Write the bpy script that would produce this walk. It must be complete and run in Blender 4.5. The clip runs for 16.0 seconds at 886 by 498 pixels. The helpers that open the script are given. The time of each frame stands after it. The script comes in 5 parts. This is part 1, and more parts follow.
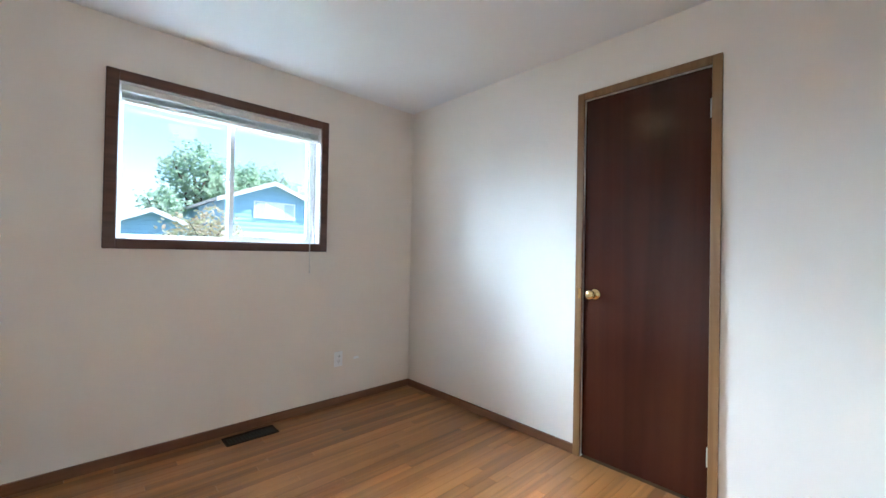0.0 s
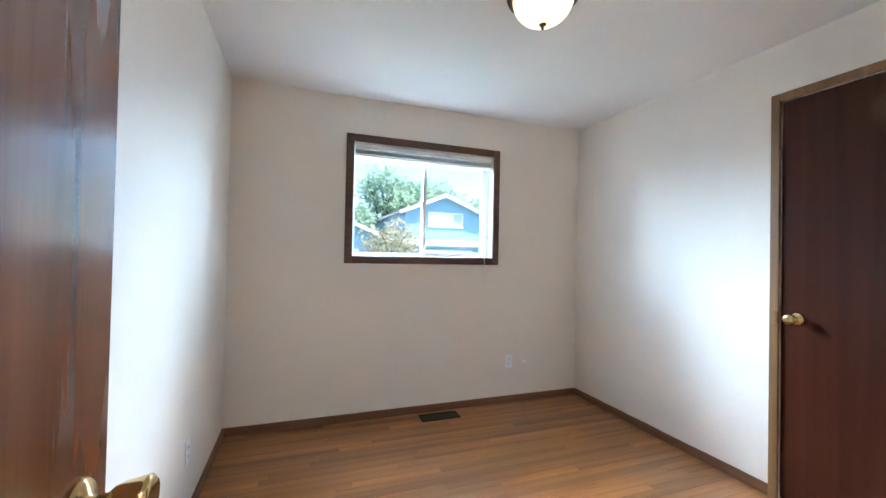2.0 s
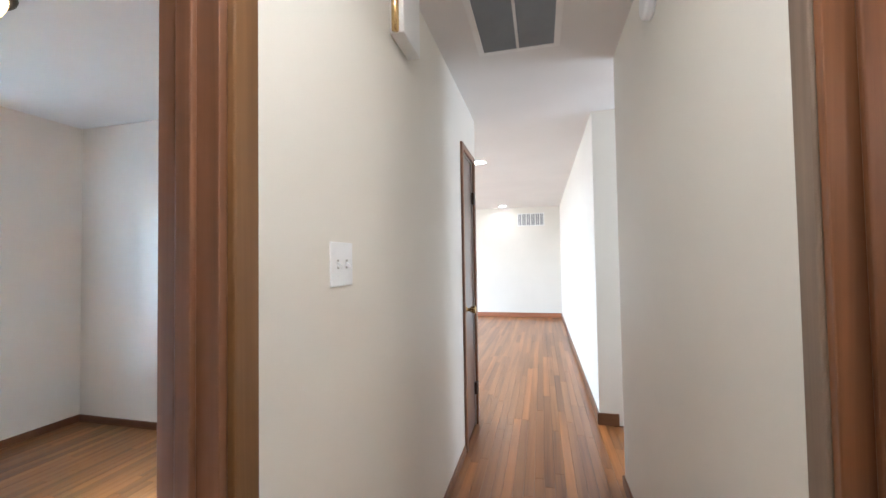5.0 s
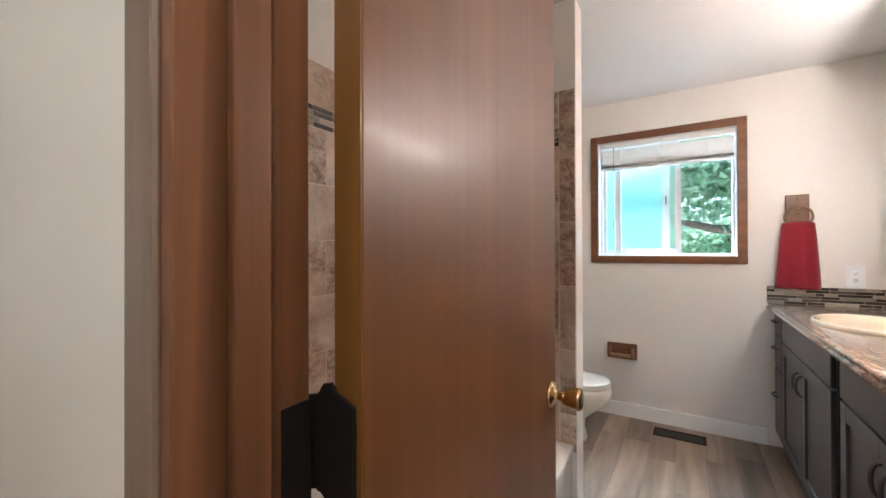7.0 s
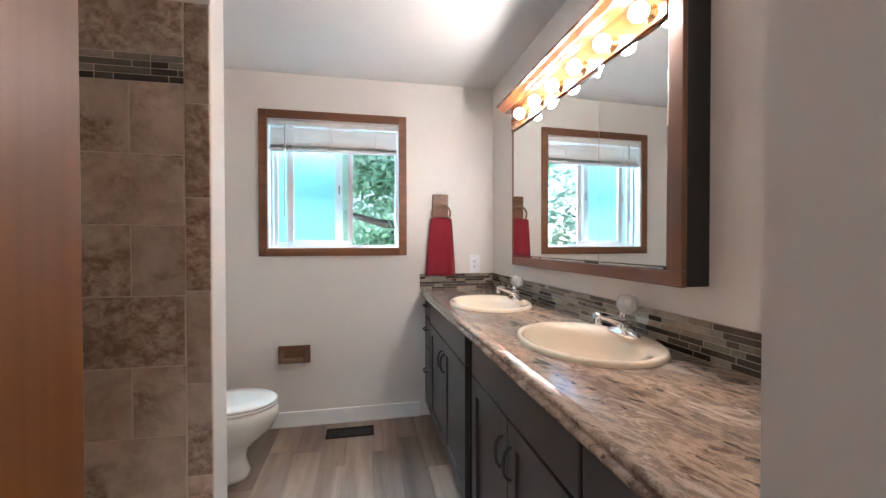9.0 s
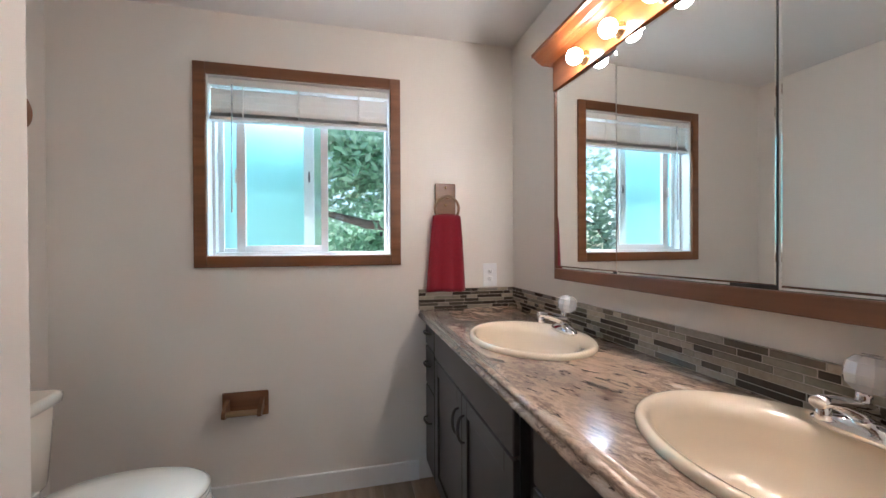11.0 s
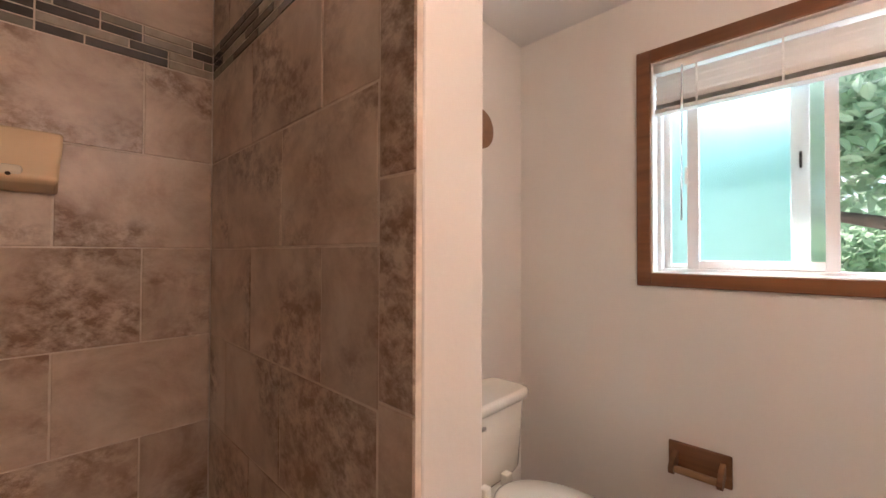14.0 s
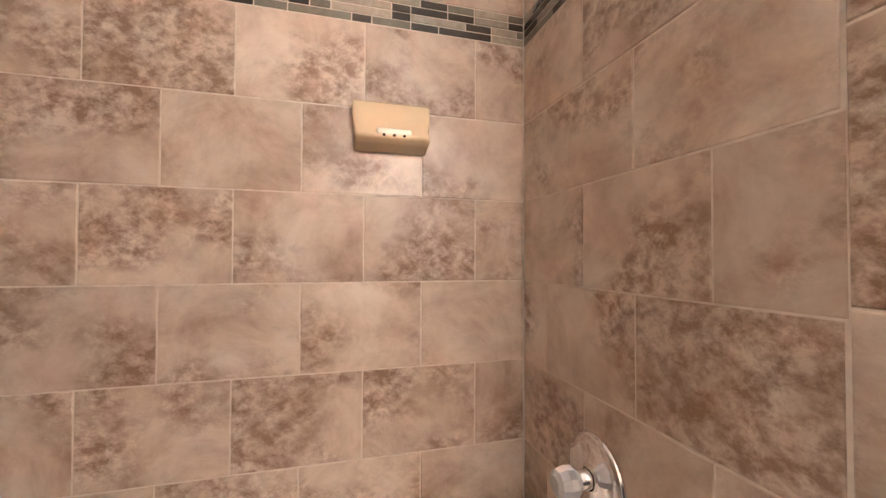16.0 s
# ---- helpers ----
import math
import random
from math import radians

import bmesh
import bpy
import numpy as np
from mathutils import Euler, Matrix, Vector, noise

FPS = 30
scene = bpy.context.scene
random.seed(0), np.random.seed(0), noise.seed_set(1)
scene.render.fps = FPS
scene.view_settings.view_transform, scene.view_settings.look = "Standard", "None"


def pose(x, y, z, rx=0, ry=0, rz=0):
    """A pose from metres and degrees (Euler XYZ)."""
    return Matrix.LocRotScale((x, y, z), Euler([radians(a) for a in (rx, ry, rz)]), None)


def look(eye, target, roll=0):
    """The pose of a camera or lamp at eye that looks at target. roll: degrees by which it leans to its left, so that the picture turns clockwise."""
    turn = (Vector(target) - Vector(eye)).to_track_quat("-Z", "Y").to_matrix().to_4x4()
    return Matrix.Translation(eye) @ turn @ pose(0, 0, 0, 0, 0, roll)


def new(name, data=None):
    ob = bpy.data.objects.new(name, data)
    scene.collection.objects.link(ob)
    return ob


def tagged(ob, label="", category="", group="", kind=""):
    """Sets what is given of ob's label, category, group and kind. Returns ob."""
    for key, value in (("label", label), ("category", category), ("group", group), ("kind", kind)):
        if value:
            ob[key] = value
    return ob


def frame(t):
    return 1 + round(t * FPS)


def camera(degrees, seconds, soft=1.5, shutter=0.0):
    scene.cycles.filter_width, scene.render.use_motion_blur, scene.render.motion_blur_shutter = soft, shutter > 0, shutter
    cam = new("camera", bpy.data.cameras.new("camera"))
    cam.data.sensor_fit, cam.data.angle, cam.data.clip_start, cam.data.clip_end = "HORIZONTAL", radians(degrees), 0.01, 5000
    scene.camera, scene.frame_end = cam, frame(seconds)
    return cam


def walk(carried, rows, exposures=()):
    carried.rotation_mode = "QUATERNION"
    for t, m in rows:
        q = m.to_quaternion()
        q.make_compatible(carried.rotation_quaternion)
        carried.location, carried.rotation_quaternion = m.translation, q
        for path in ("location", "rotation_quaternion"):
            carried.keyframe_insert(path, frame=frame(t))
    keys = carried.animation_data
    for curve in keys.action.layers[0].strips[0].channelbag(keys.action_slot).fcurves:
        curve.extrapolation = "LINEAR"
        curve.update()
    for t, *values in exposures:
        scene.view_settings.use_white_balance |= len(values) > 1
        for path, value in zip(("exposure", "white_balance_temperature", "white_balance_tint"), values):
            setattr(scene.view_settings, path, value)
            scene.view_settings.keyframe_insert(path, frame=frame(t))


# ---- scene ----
cam = camera(97.0, 16.0)
PATH = [
    (0, (-0.382, 0.443, 1.184), (0.992, 1.896, 1.203), 1.1),
    (0.5, (-0.429, 0.496, 1.204), (0.74, 2.118, 1.223), 1.2),
    (1, (-0.463, 0.471, 1.228), (0.463, 2.243, 1.25), 1.2),
    (1.5, (-0.522, 0.382, 1.26), (0.241, 2.231, 1.278), 1.2),
    (2, (-0.574, 0.217, 1.254), (0.109, 2.096, 1.281), 1.2),
    (2.5, (-0.619, 0.053, 1.262), (0.071, 1.929, 1.294), 1.3),
    (3, (-0.678, -0.152, 1.265), (0.112, 1.685, 1.296), 1.1),
    (3.2, (-0.694, -0.239, 1.263), (0.156, 1.571, 1.298), 1.1),
    (5.3, (-0.563, -0.542, 1.272), (1.434, -0.438, 1.32), -0.6),
    (5.5, (-0.524, -0.569, 1.27), (1.469, -0.724, 1.312), -0.2),
    (6, (-0.429, -0.667, 1.272), (1.409, -1.456, 1.306), -0.1),
    (6.5, (-0.321, -0.738, 1.271), (1.207, -2.028, 1.293), -0.4),
    (7, (-0.226, -0.797, 1.271), (0.833, -2.493, 1.281), -0.2),
    (7.5, (-0.177, -0.855, 1.258), (0.413, -2.766, 1.264), -0.2),
    (8, (-0.193, -0.941, 1.254), (-0.043, -2.935, 1.251), -0.4),
    (8.5, (-0.233, -1.097, 1.254), (-0.387, -3.091, 1.242), -0.1),
    (9, (-0.276, -1.257, 1.256), (-0.663, -3.219, 1.23), -0.1),
    (11.5, (-0.297, -2.147, 1.273), (-0.769, -4.091, 1.263), -0.3),
    (12, (-0.307, -2.296, 1.275), (-0.47, -4.29, 1.28), -0.1),
    (12.5, (-0.294, -2.409, 1.295), (-0.082, -4.397, 1.313), 0.0),
    (13, (-0.278, -2.449, 1.291), (0.384, -4.336, 1.325), 0.2),
    (13.5, (-0.219, -2.4, 1.31), (0.828, -4.104, 1.337), 0.2),
    (14, (-0.144, -2.298, 1.302), (1.249, -3.733, 1.331), 0.2),
    (14.5, (-0.077, -2.226, 1.235), (1.533, -3.413, 1.261), 0.1),
    (15, (-0.034, -2.176, 1.181), (1.729, -3.121, 1.207), 0.0),
    (15.5, (-0.012, -2.136, 1.157), (1.839, -2.892, 1.188), 0.1),
    (16, (-0.004, -2.103, 1.161), (1.925, -2.628, 1.201), 0.2),
]
EXPOSURES = [(0.0, 1.52, 5600, 8), (3.2, 1.68, 5600, 8), (5.3, 1.72, 5400, 9), (6.5, 1.65, 5500, 10), (7.0, 1.62, 5550, 10), (8.0, 1.46, 5400, 10), (9.2, 1.44, 5350, 10), (11.5, 1.00, 5550, 11), (13.0, 1.00, 5700, 13), (13.5, 1.08, 6150, 17), (14.0, 1.30, 6800, 25), (14.5, 1.65, 6050, 12), (15.0, 1.90, 6000, 12), (15.5, 2.45, 5850, 10), (16.0, 2.75, 5700, 9)]
walk(cam, [(t, look(eye, target, roll)) for t, eye, target, roll in PATH], EXPOSURES)


# ---------------------------------------------------------------- world and light
world = bpy.data.worlds.new("sky")
scene.world = world
world.use_nodes = True
wn = world.node_tree
sky = wn.nodes.new("ShaderNodeTexSky")
sky.sky_type = 'NISHITA'
sky.sun_disc = False
SUN_ELEV, SUN_ROT = radians(58), radians(122)
sky.sun_elevation, sky.sun_rotation = SUN_ELEV, SUN_ROT
wn.links.new(sky.outputs[0], wn.nodes["Background"].inputs[0])
wn.nodes["Background"].inputs[1].default_value = 0.15

sun_data = bpy.data.lights.new("sun", 'SUN')
sun_data.energy, sun_data.angle, sun_data.color = 5.0, radians(0.5), (1.0, 0.95, 0.88)
sun = new("sun", sun_data)
sun_dir = Vector((math.sin(SUN_ROT) * math.cos(SUN_ELEV), math.cos(SUN_ROT) * math.cos(SUN_ELEV), math.sin(SUN_ELEV)))
sun.matrix_world = look(sun_dir * 50, (0, 0, 0))


def area(name, eye, target, w, h, watts, color):
    d = bpy.data.lights.new(name, 'AREA')
    d.shape, d.size, d.size_y, d.energy, d.color = 'RECTANGLE', w, h, watts, color
    o = new(name, d)
    o.matrix_world = look(eye, target)
    return o


# Added area lamps, out of view outside the windows, standing in for sky light.
area("bedroom_sky_fill", (0.37, 6.2, 3.65), (0.37, 3.3, 1.65), 4.0, 1.4, 1050, (0.74, 0.89, 1.0))
area("bedroom_sky_fill_west", (-3.4, 9.5, 3.7), (0.37, 3.3, 1.65), 6.5, 3.2, 740, (0.68, 0.87, 1.0))
area("bedroom_sky_fill_east", (7.2, 9.0, 3.7), (0.37, 3.3, 1.65), 4.5, 3.2, 540, (0.68, 0.87, 1.0))
area("bath_sky_fill", (-0.07, -4.95, 2.64), (-0.07, -2.9, 0.7), 1.1, 0.6, 32, (0.80, 0.93, 1.0))
# Added lamps for daylight from unseen windows of the living room and passage.
area("living_window_fill", (5.2, 4.4, 1.4), (5.2, 0.0, 0.9), 4.5, 1.8, 52, (1.0, 0.97, 0.93))
area("passage_fill", (2.2, -3.2, 1.5), (2.2, 0.0, 1.2), 0.8, 1.2, 11, (0.95, 0.97, 1.0))



# ---------------------------------------------------------------- materials
def node_mat(name):
    m = bpy.data.materials.new(name)
    m.use_nodes = True
    t = m.node_tree
    return m, t, t.nodes["Principled BSDF"]


def ramp(t, fac, stops):
    r = t.nodes.new("ShaderNodeValToRGB")
    t.links.new(fac, r.inputs[0])
    el = r.color_ramp.elements
    while len(el) < len(stops):
        el.new(0.5)
    for e, (p, c) in zip(el, stops):
        e.position, e.color = p, (*c, 1)
    return r.outputs[0]


def coords(t, scale=(1, 1, 1), rot=(0, 0, 0), random_shift=False):
    tc = t.nodes.new("ShaderNodeTexCoord")
    mp = t.nodes.new("ShaderNodeMapping")
    mp.inputs["Scale"].default_value = scale
    mp.inputs["Rotation"].default_value = rot
    t.links.new(tc.outputs["Object"], mp.inputs[0])
    if random_shift:
        oi = t.nodes.new("ShaderNodeObjectInfo")
        mul = t.nodes.new("ShaderNodeMath")
        mul.operation = 'MULTIPLY'
        mul.inputs[1].default_value = 37.0
        t.links.new(oi.outputs["Random"], mul.inputs[0])
        t.links.new(mul.outputs[0], mp.inputs["Location"])
    return mp.outputs[0]


def noise_tex(t, vec, scale, detail=4, rough=0.55, distortion=0.0):
    n = t.nodes.new("ShaderNodeTexNoise")
    n.inputs["Scale"].default_value = scale
    n.inputs["Detail"].default_value = detail
    n.inputs["Roughness"].default_value = rough
    n.inputs["Distortion"].default_value = distortion
    t.links.new(vec, n.inputs["Vector"])
    return n.outputs["Fac"]


def mixc(t, fac, a, b, kind='MIX'):
    m = t.nodes.new("ShaderNodeMix")
    m.data_type, m.blend_type = 'RGBA', kind
    for sock, v in ((m.inputs[0], fac), (m.inputs[6], a), (m.inputs[7], b)):
        if isinstance(v, (int, float)):
            sock.default_value = v
        elif isinstance(v, tuple):
            sock.default_value = (*v, 1)
        else:
            t.links.new(v, sock)
    return m.outputs[2]


def add_bump(t, bsdf, height, strength, distance=0.002):
    b = t.nodes.new("ShaderNodeBump")
    b.inputs["Strength"].default_value, b.inputs["Distance"].default_value = strength, distance
    t.links.new(height, b.inputs["Height"])
    t.links.new(b.outputs[0], bsdf.inputs["Normal"])


def plain(name, color, rough=0.5, metal=0.0, var=0.08, scale=6.0, bump=0.1, bump_scale=180.0, coat=0.0, spec=0.5):
    m, t, b = node_mat(name)
    v = coords(t)
    n = noise_tex(t, v, scale, 3)
    lo = tuple(c * (1 - var) for c in color)
    hi = tuple(min(1, c * (1 + var)) for c in color)
    t.links.new(ramp(t, n, [(0.3, lo), (0.7, hi)]), b.inputs["Base Color"])
    b.inputs["Roughness"].default_value, b.inputs["Metallic"].default_value = rough, metal
    b.inputs["Coat Weight"].default_value = coat
    b.inputs["Coat Roughness"].default_value = 0.15
    b.inputs["Specular IOR Level"].default_value = spec
    if bump:
        add_bump(t, b, noise_tex(t, v, bump_scale, 3), bump, 0.001)
    return m


def wood(name, dark, mid, light, axis='z', grain=1.0, rough=0.35, coat=0.2, piece=False, tone=0.0, bump=0.08, island=False):
    """Wood with its grain along one axis of the object."""
    m, t, b = node_mat(name)
    s = {'x': (0.7, 22, 22), 'y': (22, 0.7, 22), 'z': (22, 22, 0.7)}[axis]
    v = coords(t, tuple(k * grain for k in s), random_shift=piece)
    n = noise_tex(t, v, 1.0, 6, 0.6, 0.6)
    c = ramp(t, n, [(0.28, dark), (0.5, mid), (0.74, light)])
    s2 = {'x': (0.5, 2.5, 2.5), 'y': (2.5, 0.5, 2.5), 'z': (2.5, 2.5, 0.5)}[axis]
    n2 = noise_tex(t, coords(t, s2, random_shift=piece), 1.6, 2)
    c = mixc(t, 0.5, c, ramp(t, n2, [(0.3, (0.62, 0.58, 0.55)), (0.7, (1.0, 1.0, 1.0))]), 'MULTIPLY')
    if tone:
        oi = t.nodes.new("ShaderNodeNewGeometry" if island else "ShaderNodeObjectInfo")
        c = mixc(t, tone, c, ramp(t, oi.outputs["Random Per Island" if island else "Random"], [(0.0, (0.60, 0.52, 0.45)), (0.3, (0.88, 0.83, 0.78)), (0.7, (1.0, 1.0, 1.0)), (1.0, (1.28, 1.18, 1.02))]), 'MULTIPLY')
    t.links.new(c, b.inputs["Base Color"])
    b.inputs["Roughness"].default_value = rough
    b.inputs["Coat Weight"].default_value, b.inputs["Coat Roughness"].default_value = coat, 0.12
    add_bump(t, b, n, bump, 0.001)
    return m


def glass(name, color=(1, 1, 1), rough=0.0):
    m, t, b = node_mat(name)
    b.inputs["Base Color"].default_value = (*color, 1)
    b.inputs["Transmission Weight"].default_value = 1.0
    b.inputs["Roughness"].default_value = rough
    b.inputs["IOR"].default_value = 1.45
    return m


def glow(name, color, strength):
    m, t, b = node_mat(name)
    b.inputs["Base Color"].default_value = (0.9, 0.88, 0.82, 1)
    b.inputs["Emission Color"].default_value = (*color, 1)
    b.inputs["Emission Strength"].default_value = strength
    return m


def paint(name, color, rough=0.55, texture=0.12):
    """Rolled wall paint with faint unevenness."""
    m, t, b = node_mat(name)
    v = coords(t)
    n = noise_tex(t, v, 1.3, 3)
    t.links.new(ramp(t, n, [(0.3, tuple(c * 0.965 for c in color)), (0.7, tuple(min(1, c * 1.02) for c in color))]), b.inputs["Base Color"])
    b.inputs["Roughness"].default_value = rough
    add_bump(t, b, noise_tex(t, v, 90, 4), texture, 0.0015)
    return m


PAINT_BED = paint("bedroom_paint", (0.79, 0.72, 0.64))
PAINT_HALL = paint("hall_paint", (0.77, 0.735, 0.665))
PAINT_BATH = paint("bath_paint", (0.78, 0.74, 0.69), 0.4)
PAINT_CEIL = paint("ceiling_paint", (0.78, 0.76, 0.74), 0.8, 0.5)
WHITE_TRIM = plain("white_trim", (0.80, 0.79, 0.77), 0.35, var=0.03, bump=0.03)
VINYL = plain("white_vinyl", (0.78, 0.78, 0.78), 0.35, var=0.03, bump=0.02)
PLASTIC = plain("white_plastic", (0.86, 0.87, 0.88), 0.3, var=0.02, bump=0.0)
BLIND = plain("white_blind", (0.80, 0.78, 0.75), 0.4, var=0.03, bump=0.02)
TOGGLE_SHADE = plain("toggle_shadow", (0.45, 0.44, 0.42), 0.5, bump=0.0)
SLOT = plain("dark_slot", (0.02, 0.02, 0.02), 0.7, bump=0.0)
OAK = wood("oak_strip", (0.16, 0.062, 0.017), (0.32, 0.132, 0.037), (0.43, 0.190, 0.058), 'x', 0.6, 0.30, 0.15, True, 0.85)
OAK_J = wood("oak_strip_far", (0.16, 0.062, 0.017), (0.32, 0.132, 0.037), (0.43, 0.190, 0.058), 'x', 0.6, 0.30, 0.15, False, 0.85, island=True)
GAP = plain("floor_gap", (0.06, 0.028, 0.012), 0.8, bump=0.0)
MAHOGANY = wood("dark_mahogany", (0.026, 0.007, 0.004), (0.043, 0.011, 0.006), (0.058, 0.016, 0.008), 'z', 0.22, 0.20, 0.0)
MAHOGANY.node_tree.nodes["Principled BSDF"].inputs["Specular IOR Level"].default_value = 0.32
DOOR_BROWN = wood("brown_door", (0.10, 0.035, 0.014), (0.165, 0.06, 0.025), (0.22, 0.085, 0.036), 'z', 0.5, 0.24, 0.4)
DOOR_BATH = wood("varnished_door", (0.14, 0.052, 0.014), (0.19, 0.073, 0.020), (0.235, 0.094, 0.028), 'z', 0.55, 0.385, 0.05, bump=0.4)
JAMB_BATH = wood("jamb_varnished", (0.11, 0.042, 0.016), (0.20, 0.080, 0.030), (0.28, 0.115, 0.045), 'z', 0.9, 0.36, 0.1)
DOOR_EDGE = wood("door_edge", (0.12, 0.052, 0.009), (0.18, 0.08, 0.014), (0.23, 0.105, 0.022), 'z', 0.9, 0.4, 0.1)
CASING = wood("casing_brown", (0.13, 0.055, 0.026), (0.20, 0.088, 0.042), (0.26, 0.12, 0.06), 'z', 1.0, 0.38, 0.15)
CASING_OUT = wood("casing_weathered", (0.13, 0.085, 0.055), (0.20, 0.14, 0.095), (0.26, 0.19, 0.13), 'z', 1.0, 0.55, 0.0)
CASING_GOLD = wood("casing_gold", (0.15, 0.07, 0.022), (0.22, 0.11, 0.04), (0.28, 0.15, 0.06), 'z', 1.0, 0.35, 0.2)
WINDOW_DARK = wood("window_trim_dark", (0.055, 0.022, 0.014), (0.10, 0.042, 0.026), (0.14, 0.06, 0.036), 'x', 1.0, 0.4, 0.1)
WINDOW_BATH = wood("window_trim_bath", (0.13, 0.05, 0.018), (0.20, 0.08, 0.03), (0.26, 0.11, 0.045), 'x', 1.0, 0.35, 0.2)
BASE_WOOD = wood("base_wood", (0.12, 0.05, 0.02), (0.18, 0.078, 0.034), (0.23, 0.105, 0.05), 'x', 1.0, 0.4, 0.15)
BASE_WOOD_Y = wood("base_wood_y", (0.12, 0.05, 0.02), (0.18, 0.078, 0.034), (0.23, 0.105, 0.05), 'y', 1.0, 0.4, 0.15)
BASE_RED = wood("base_red", (0.28, 0.10, 0.05), (0.36, 0.14, 0.07), (0.42, 0.18, 0.09), 'y', 1.0, 0.4, 0.1)
BRASS = plain("brass", (0.72, 0.52, 0.24), 0.16, 1.0, 0.06, bump=0.0)
BRONZE = plain("bronze", (0.06, 0.042, 0.03), 0.42, 0.6, 0.2, bump=0.05)
BLACK_IRON = plain("black_iron", (0.018, 0.015, 0.014), 0.45, 0.4, 0.15, bump=0.1)
PULL_METAL = plain("pull_metal", (0.10, 0.095, 0.095), 0.28, 0.85, 0.15, bump=0.0)
CHROME = plain("chrome", (0.82, 0.82, 0.84), 0.07, 1.0, 0.02, bump=0.0)
STEEL = plain("steel", (0.45, 0.44, 0.42), 0.35, 0.9, 0.05, bump=0.0)
VENT_BROWN = plain("vent_brown", (0.022, 0.015, 0.011), 0.7, 0.0, 0.2, spec=0.25)
GRILLE_GREY = plain("grille_grey", (0.30, 0.33, 0.36), 0.5, 0.1, 0.05, bump=0.0)
MIRROR = plain("mirror", (0.86, 0.88, 0.87), 0.01, 1.0, 0.0, bump=0.0)
GLASS = glass("clear_glass", (0.96, 0.99, 1.0))
FROST = glass("frosted_glass", (0.50, 0.90, 0.94), 0.5)
FROST_THIN = glass("frosted_glass_inner", (0.86, 0.98, 0.98), 0.22)
CRYSTAL = glass("clear_acrylic", (0.97, 0.98, 1.0), 0.06)
CRYSTAL.node_tree.nodes["Principled BSDF"].inputs["Transmission Weight"].default_value = 0.6
CABINET = plain("vanity_charcoal", (0.056, 0.050, 0.048), 0.32, 0.0, 0.15, bump=0.04, bump_scale=90)
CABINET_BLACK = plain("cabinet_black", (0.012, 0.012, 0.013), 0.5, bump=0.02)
CERAMIC = plain("biscuit_ceramic", (0.80, 0.68, 0.52), 0.1, 0.0, 0.02, coat=0.5, bump=0.0)
TOILET = plain("toilet_china", (0.80, 0.75, 0.66), 0.1, 0.0, 0.02, coat=0.5, bump=0.0)
TUB = plain("tub_enamel", (0.80, 0.74, 0.66), 0.15, 0.0, 0.03, coat=0.5, bump=0.0)
SOAP = plain("soap_dish_ceramic", (0.84, 0.64, 0.41), 0.12, 0.0, 0.03, coat=0.5, bump=0.0)
GROUT = plain("grout", (0.68, 0.58, 0.48), 0.85, 0.0, 0.12, scale=40, bump=0.3)
LIGHT_PINE = wood("oak_accessory", (0.12, 0.052, 0.020), (0.18, 0.080, 0.032), (0.235, 0.110, 0.047), 'x', 1.4, 0.4, 0.15)
LIGHT_BOX = wood("light_box_wood", (0.15, 0.042, 0.010), (0.21, 0.062, 0.015), (0.27, 0.085, 0.023), 'y', 1.0, 0.25, 0.4)
BULB = glow("bulb_glow", (1.0, 0.83, 0.66), 86.0)
SHADE = glow("lamp_shade", (1.0, 0.71, 0.33), 0.9)
SHADE_HALL_FILL = glow("hall_fill_shade", (1.0, 0.91, 0.79), 27.0)
RECESS = glow("recessed_glow", (1.0, 0.93, 0.82), 25.0)


def towel_mat():
    m, t, b = node_mat("red_terry")
    v = coords(t)
    t.links.new(ramp(t, noise_tex(t, v, 160, 3), [(0.3, (0.21, 0.005, 0.016)), (0.7, (0.28, 0.008, 0.023))]), b.inputs["Base Color"])
    b.inputs["Roughness"].default_value = 0.95
    b.inputs["Sheen Weight"].default_value = 0.3
    add_bump(t, b, noise_tex(t, v, 420, 2), 0.7, 0.003)
    return m


RED_TERRY = towel_mat()


def laminate():
    """Stone-look laminate: streaks of cream, rust, brown and grey."""
    m, t, b = node_mat("stone_laminate")
    turned = coords(t, (1, 1, 1), (0, 0, radians(-20)))
    mp = t.nodes.new("ShaderNodeMapping")
    mp.inputs["Scale"].default_value = (10.0, 3.4, 9.0)
    t.links.new(turned, mp.inputs[0])
    v = mp.outputs[0]
    n = noise_tex(t, v, 1.3, 10, 0.72, 0.45)
    c = ramp(t, n, [(0.30, (0.05, 0.038, 0.032)), (0.40, (0.21, 0.150, 0.110)), (0.47, (0.50, 0.385, 0.290)), (0.54, (0.24, 0.180, 0.140)), (0.60, (0.54, 0.43, 0.34)), (0.68, (0.66, 0.58, 0.50))])
    n2 = noise_tex(t, coords(t, (2.5, 1.1, 2), (0, 0, radians(10))), 1.5, 3)
    c = mixc(t, 0.7, c, ramp(t, n2, [(0.38, (0.40, 0.40, 0.42)), (0.62, (1.10, 1.0, 0.90))]), 'MULTIPLY')
    n3 = noise_tex(t, v, 4.0, 5, 0.7, 0.2)
    c = mixc(t, ramp(t, n3, [(0.60, (0, 0, 0)), (0.64, (0.85, 0.85, 0.85))]), c, (0.06, 0.042, 0.035))
    t.links.new(c, b.inputs["Base Color"])
    b.inputs["Roughness"].default_value = 0.17
    b.inputs["Coat Weight"].default_value = 0.3
    add_bump(t, b, n3, 0.05, 0.0006)
    return m


LAMINATE = laminate()


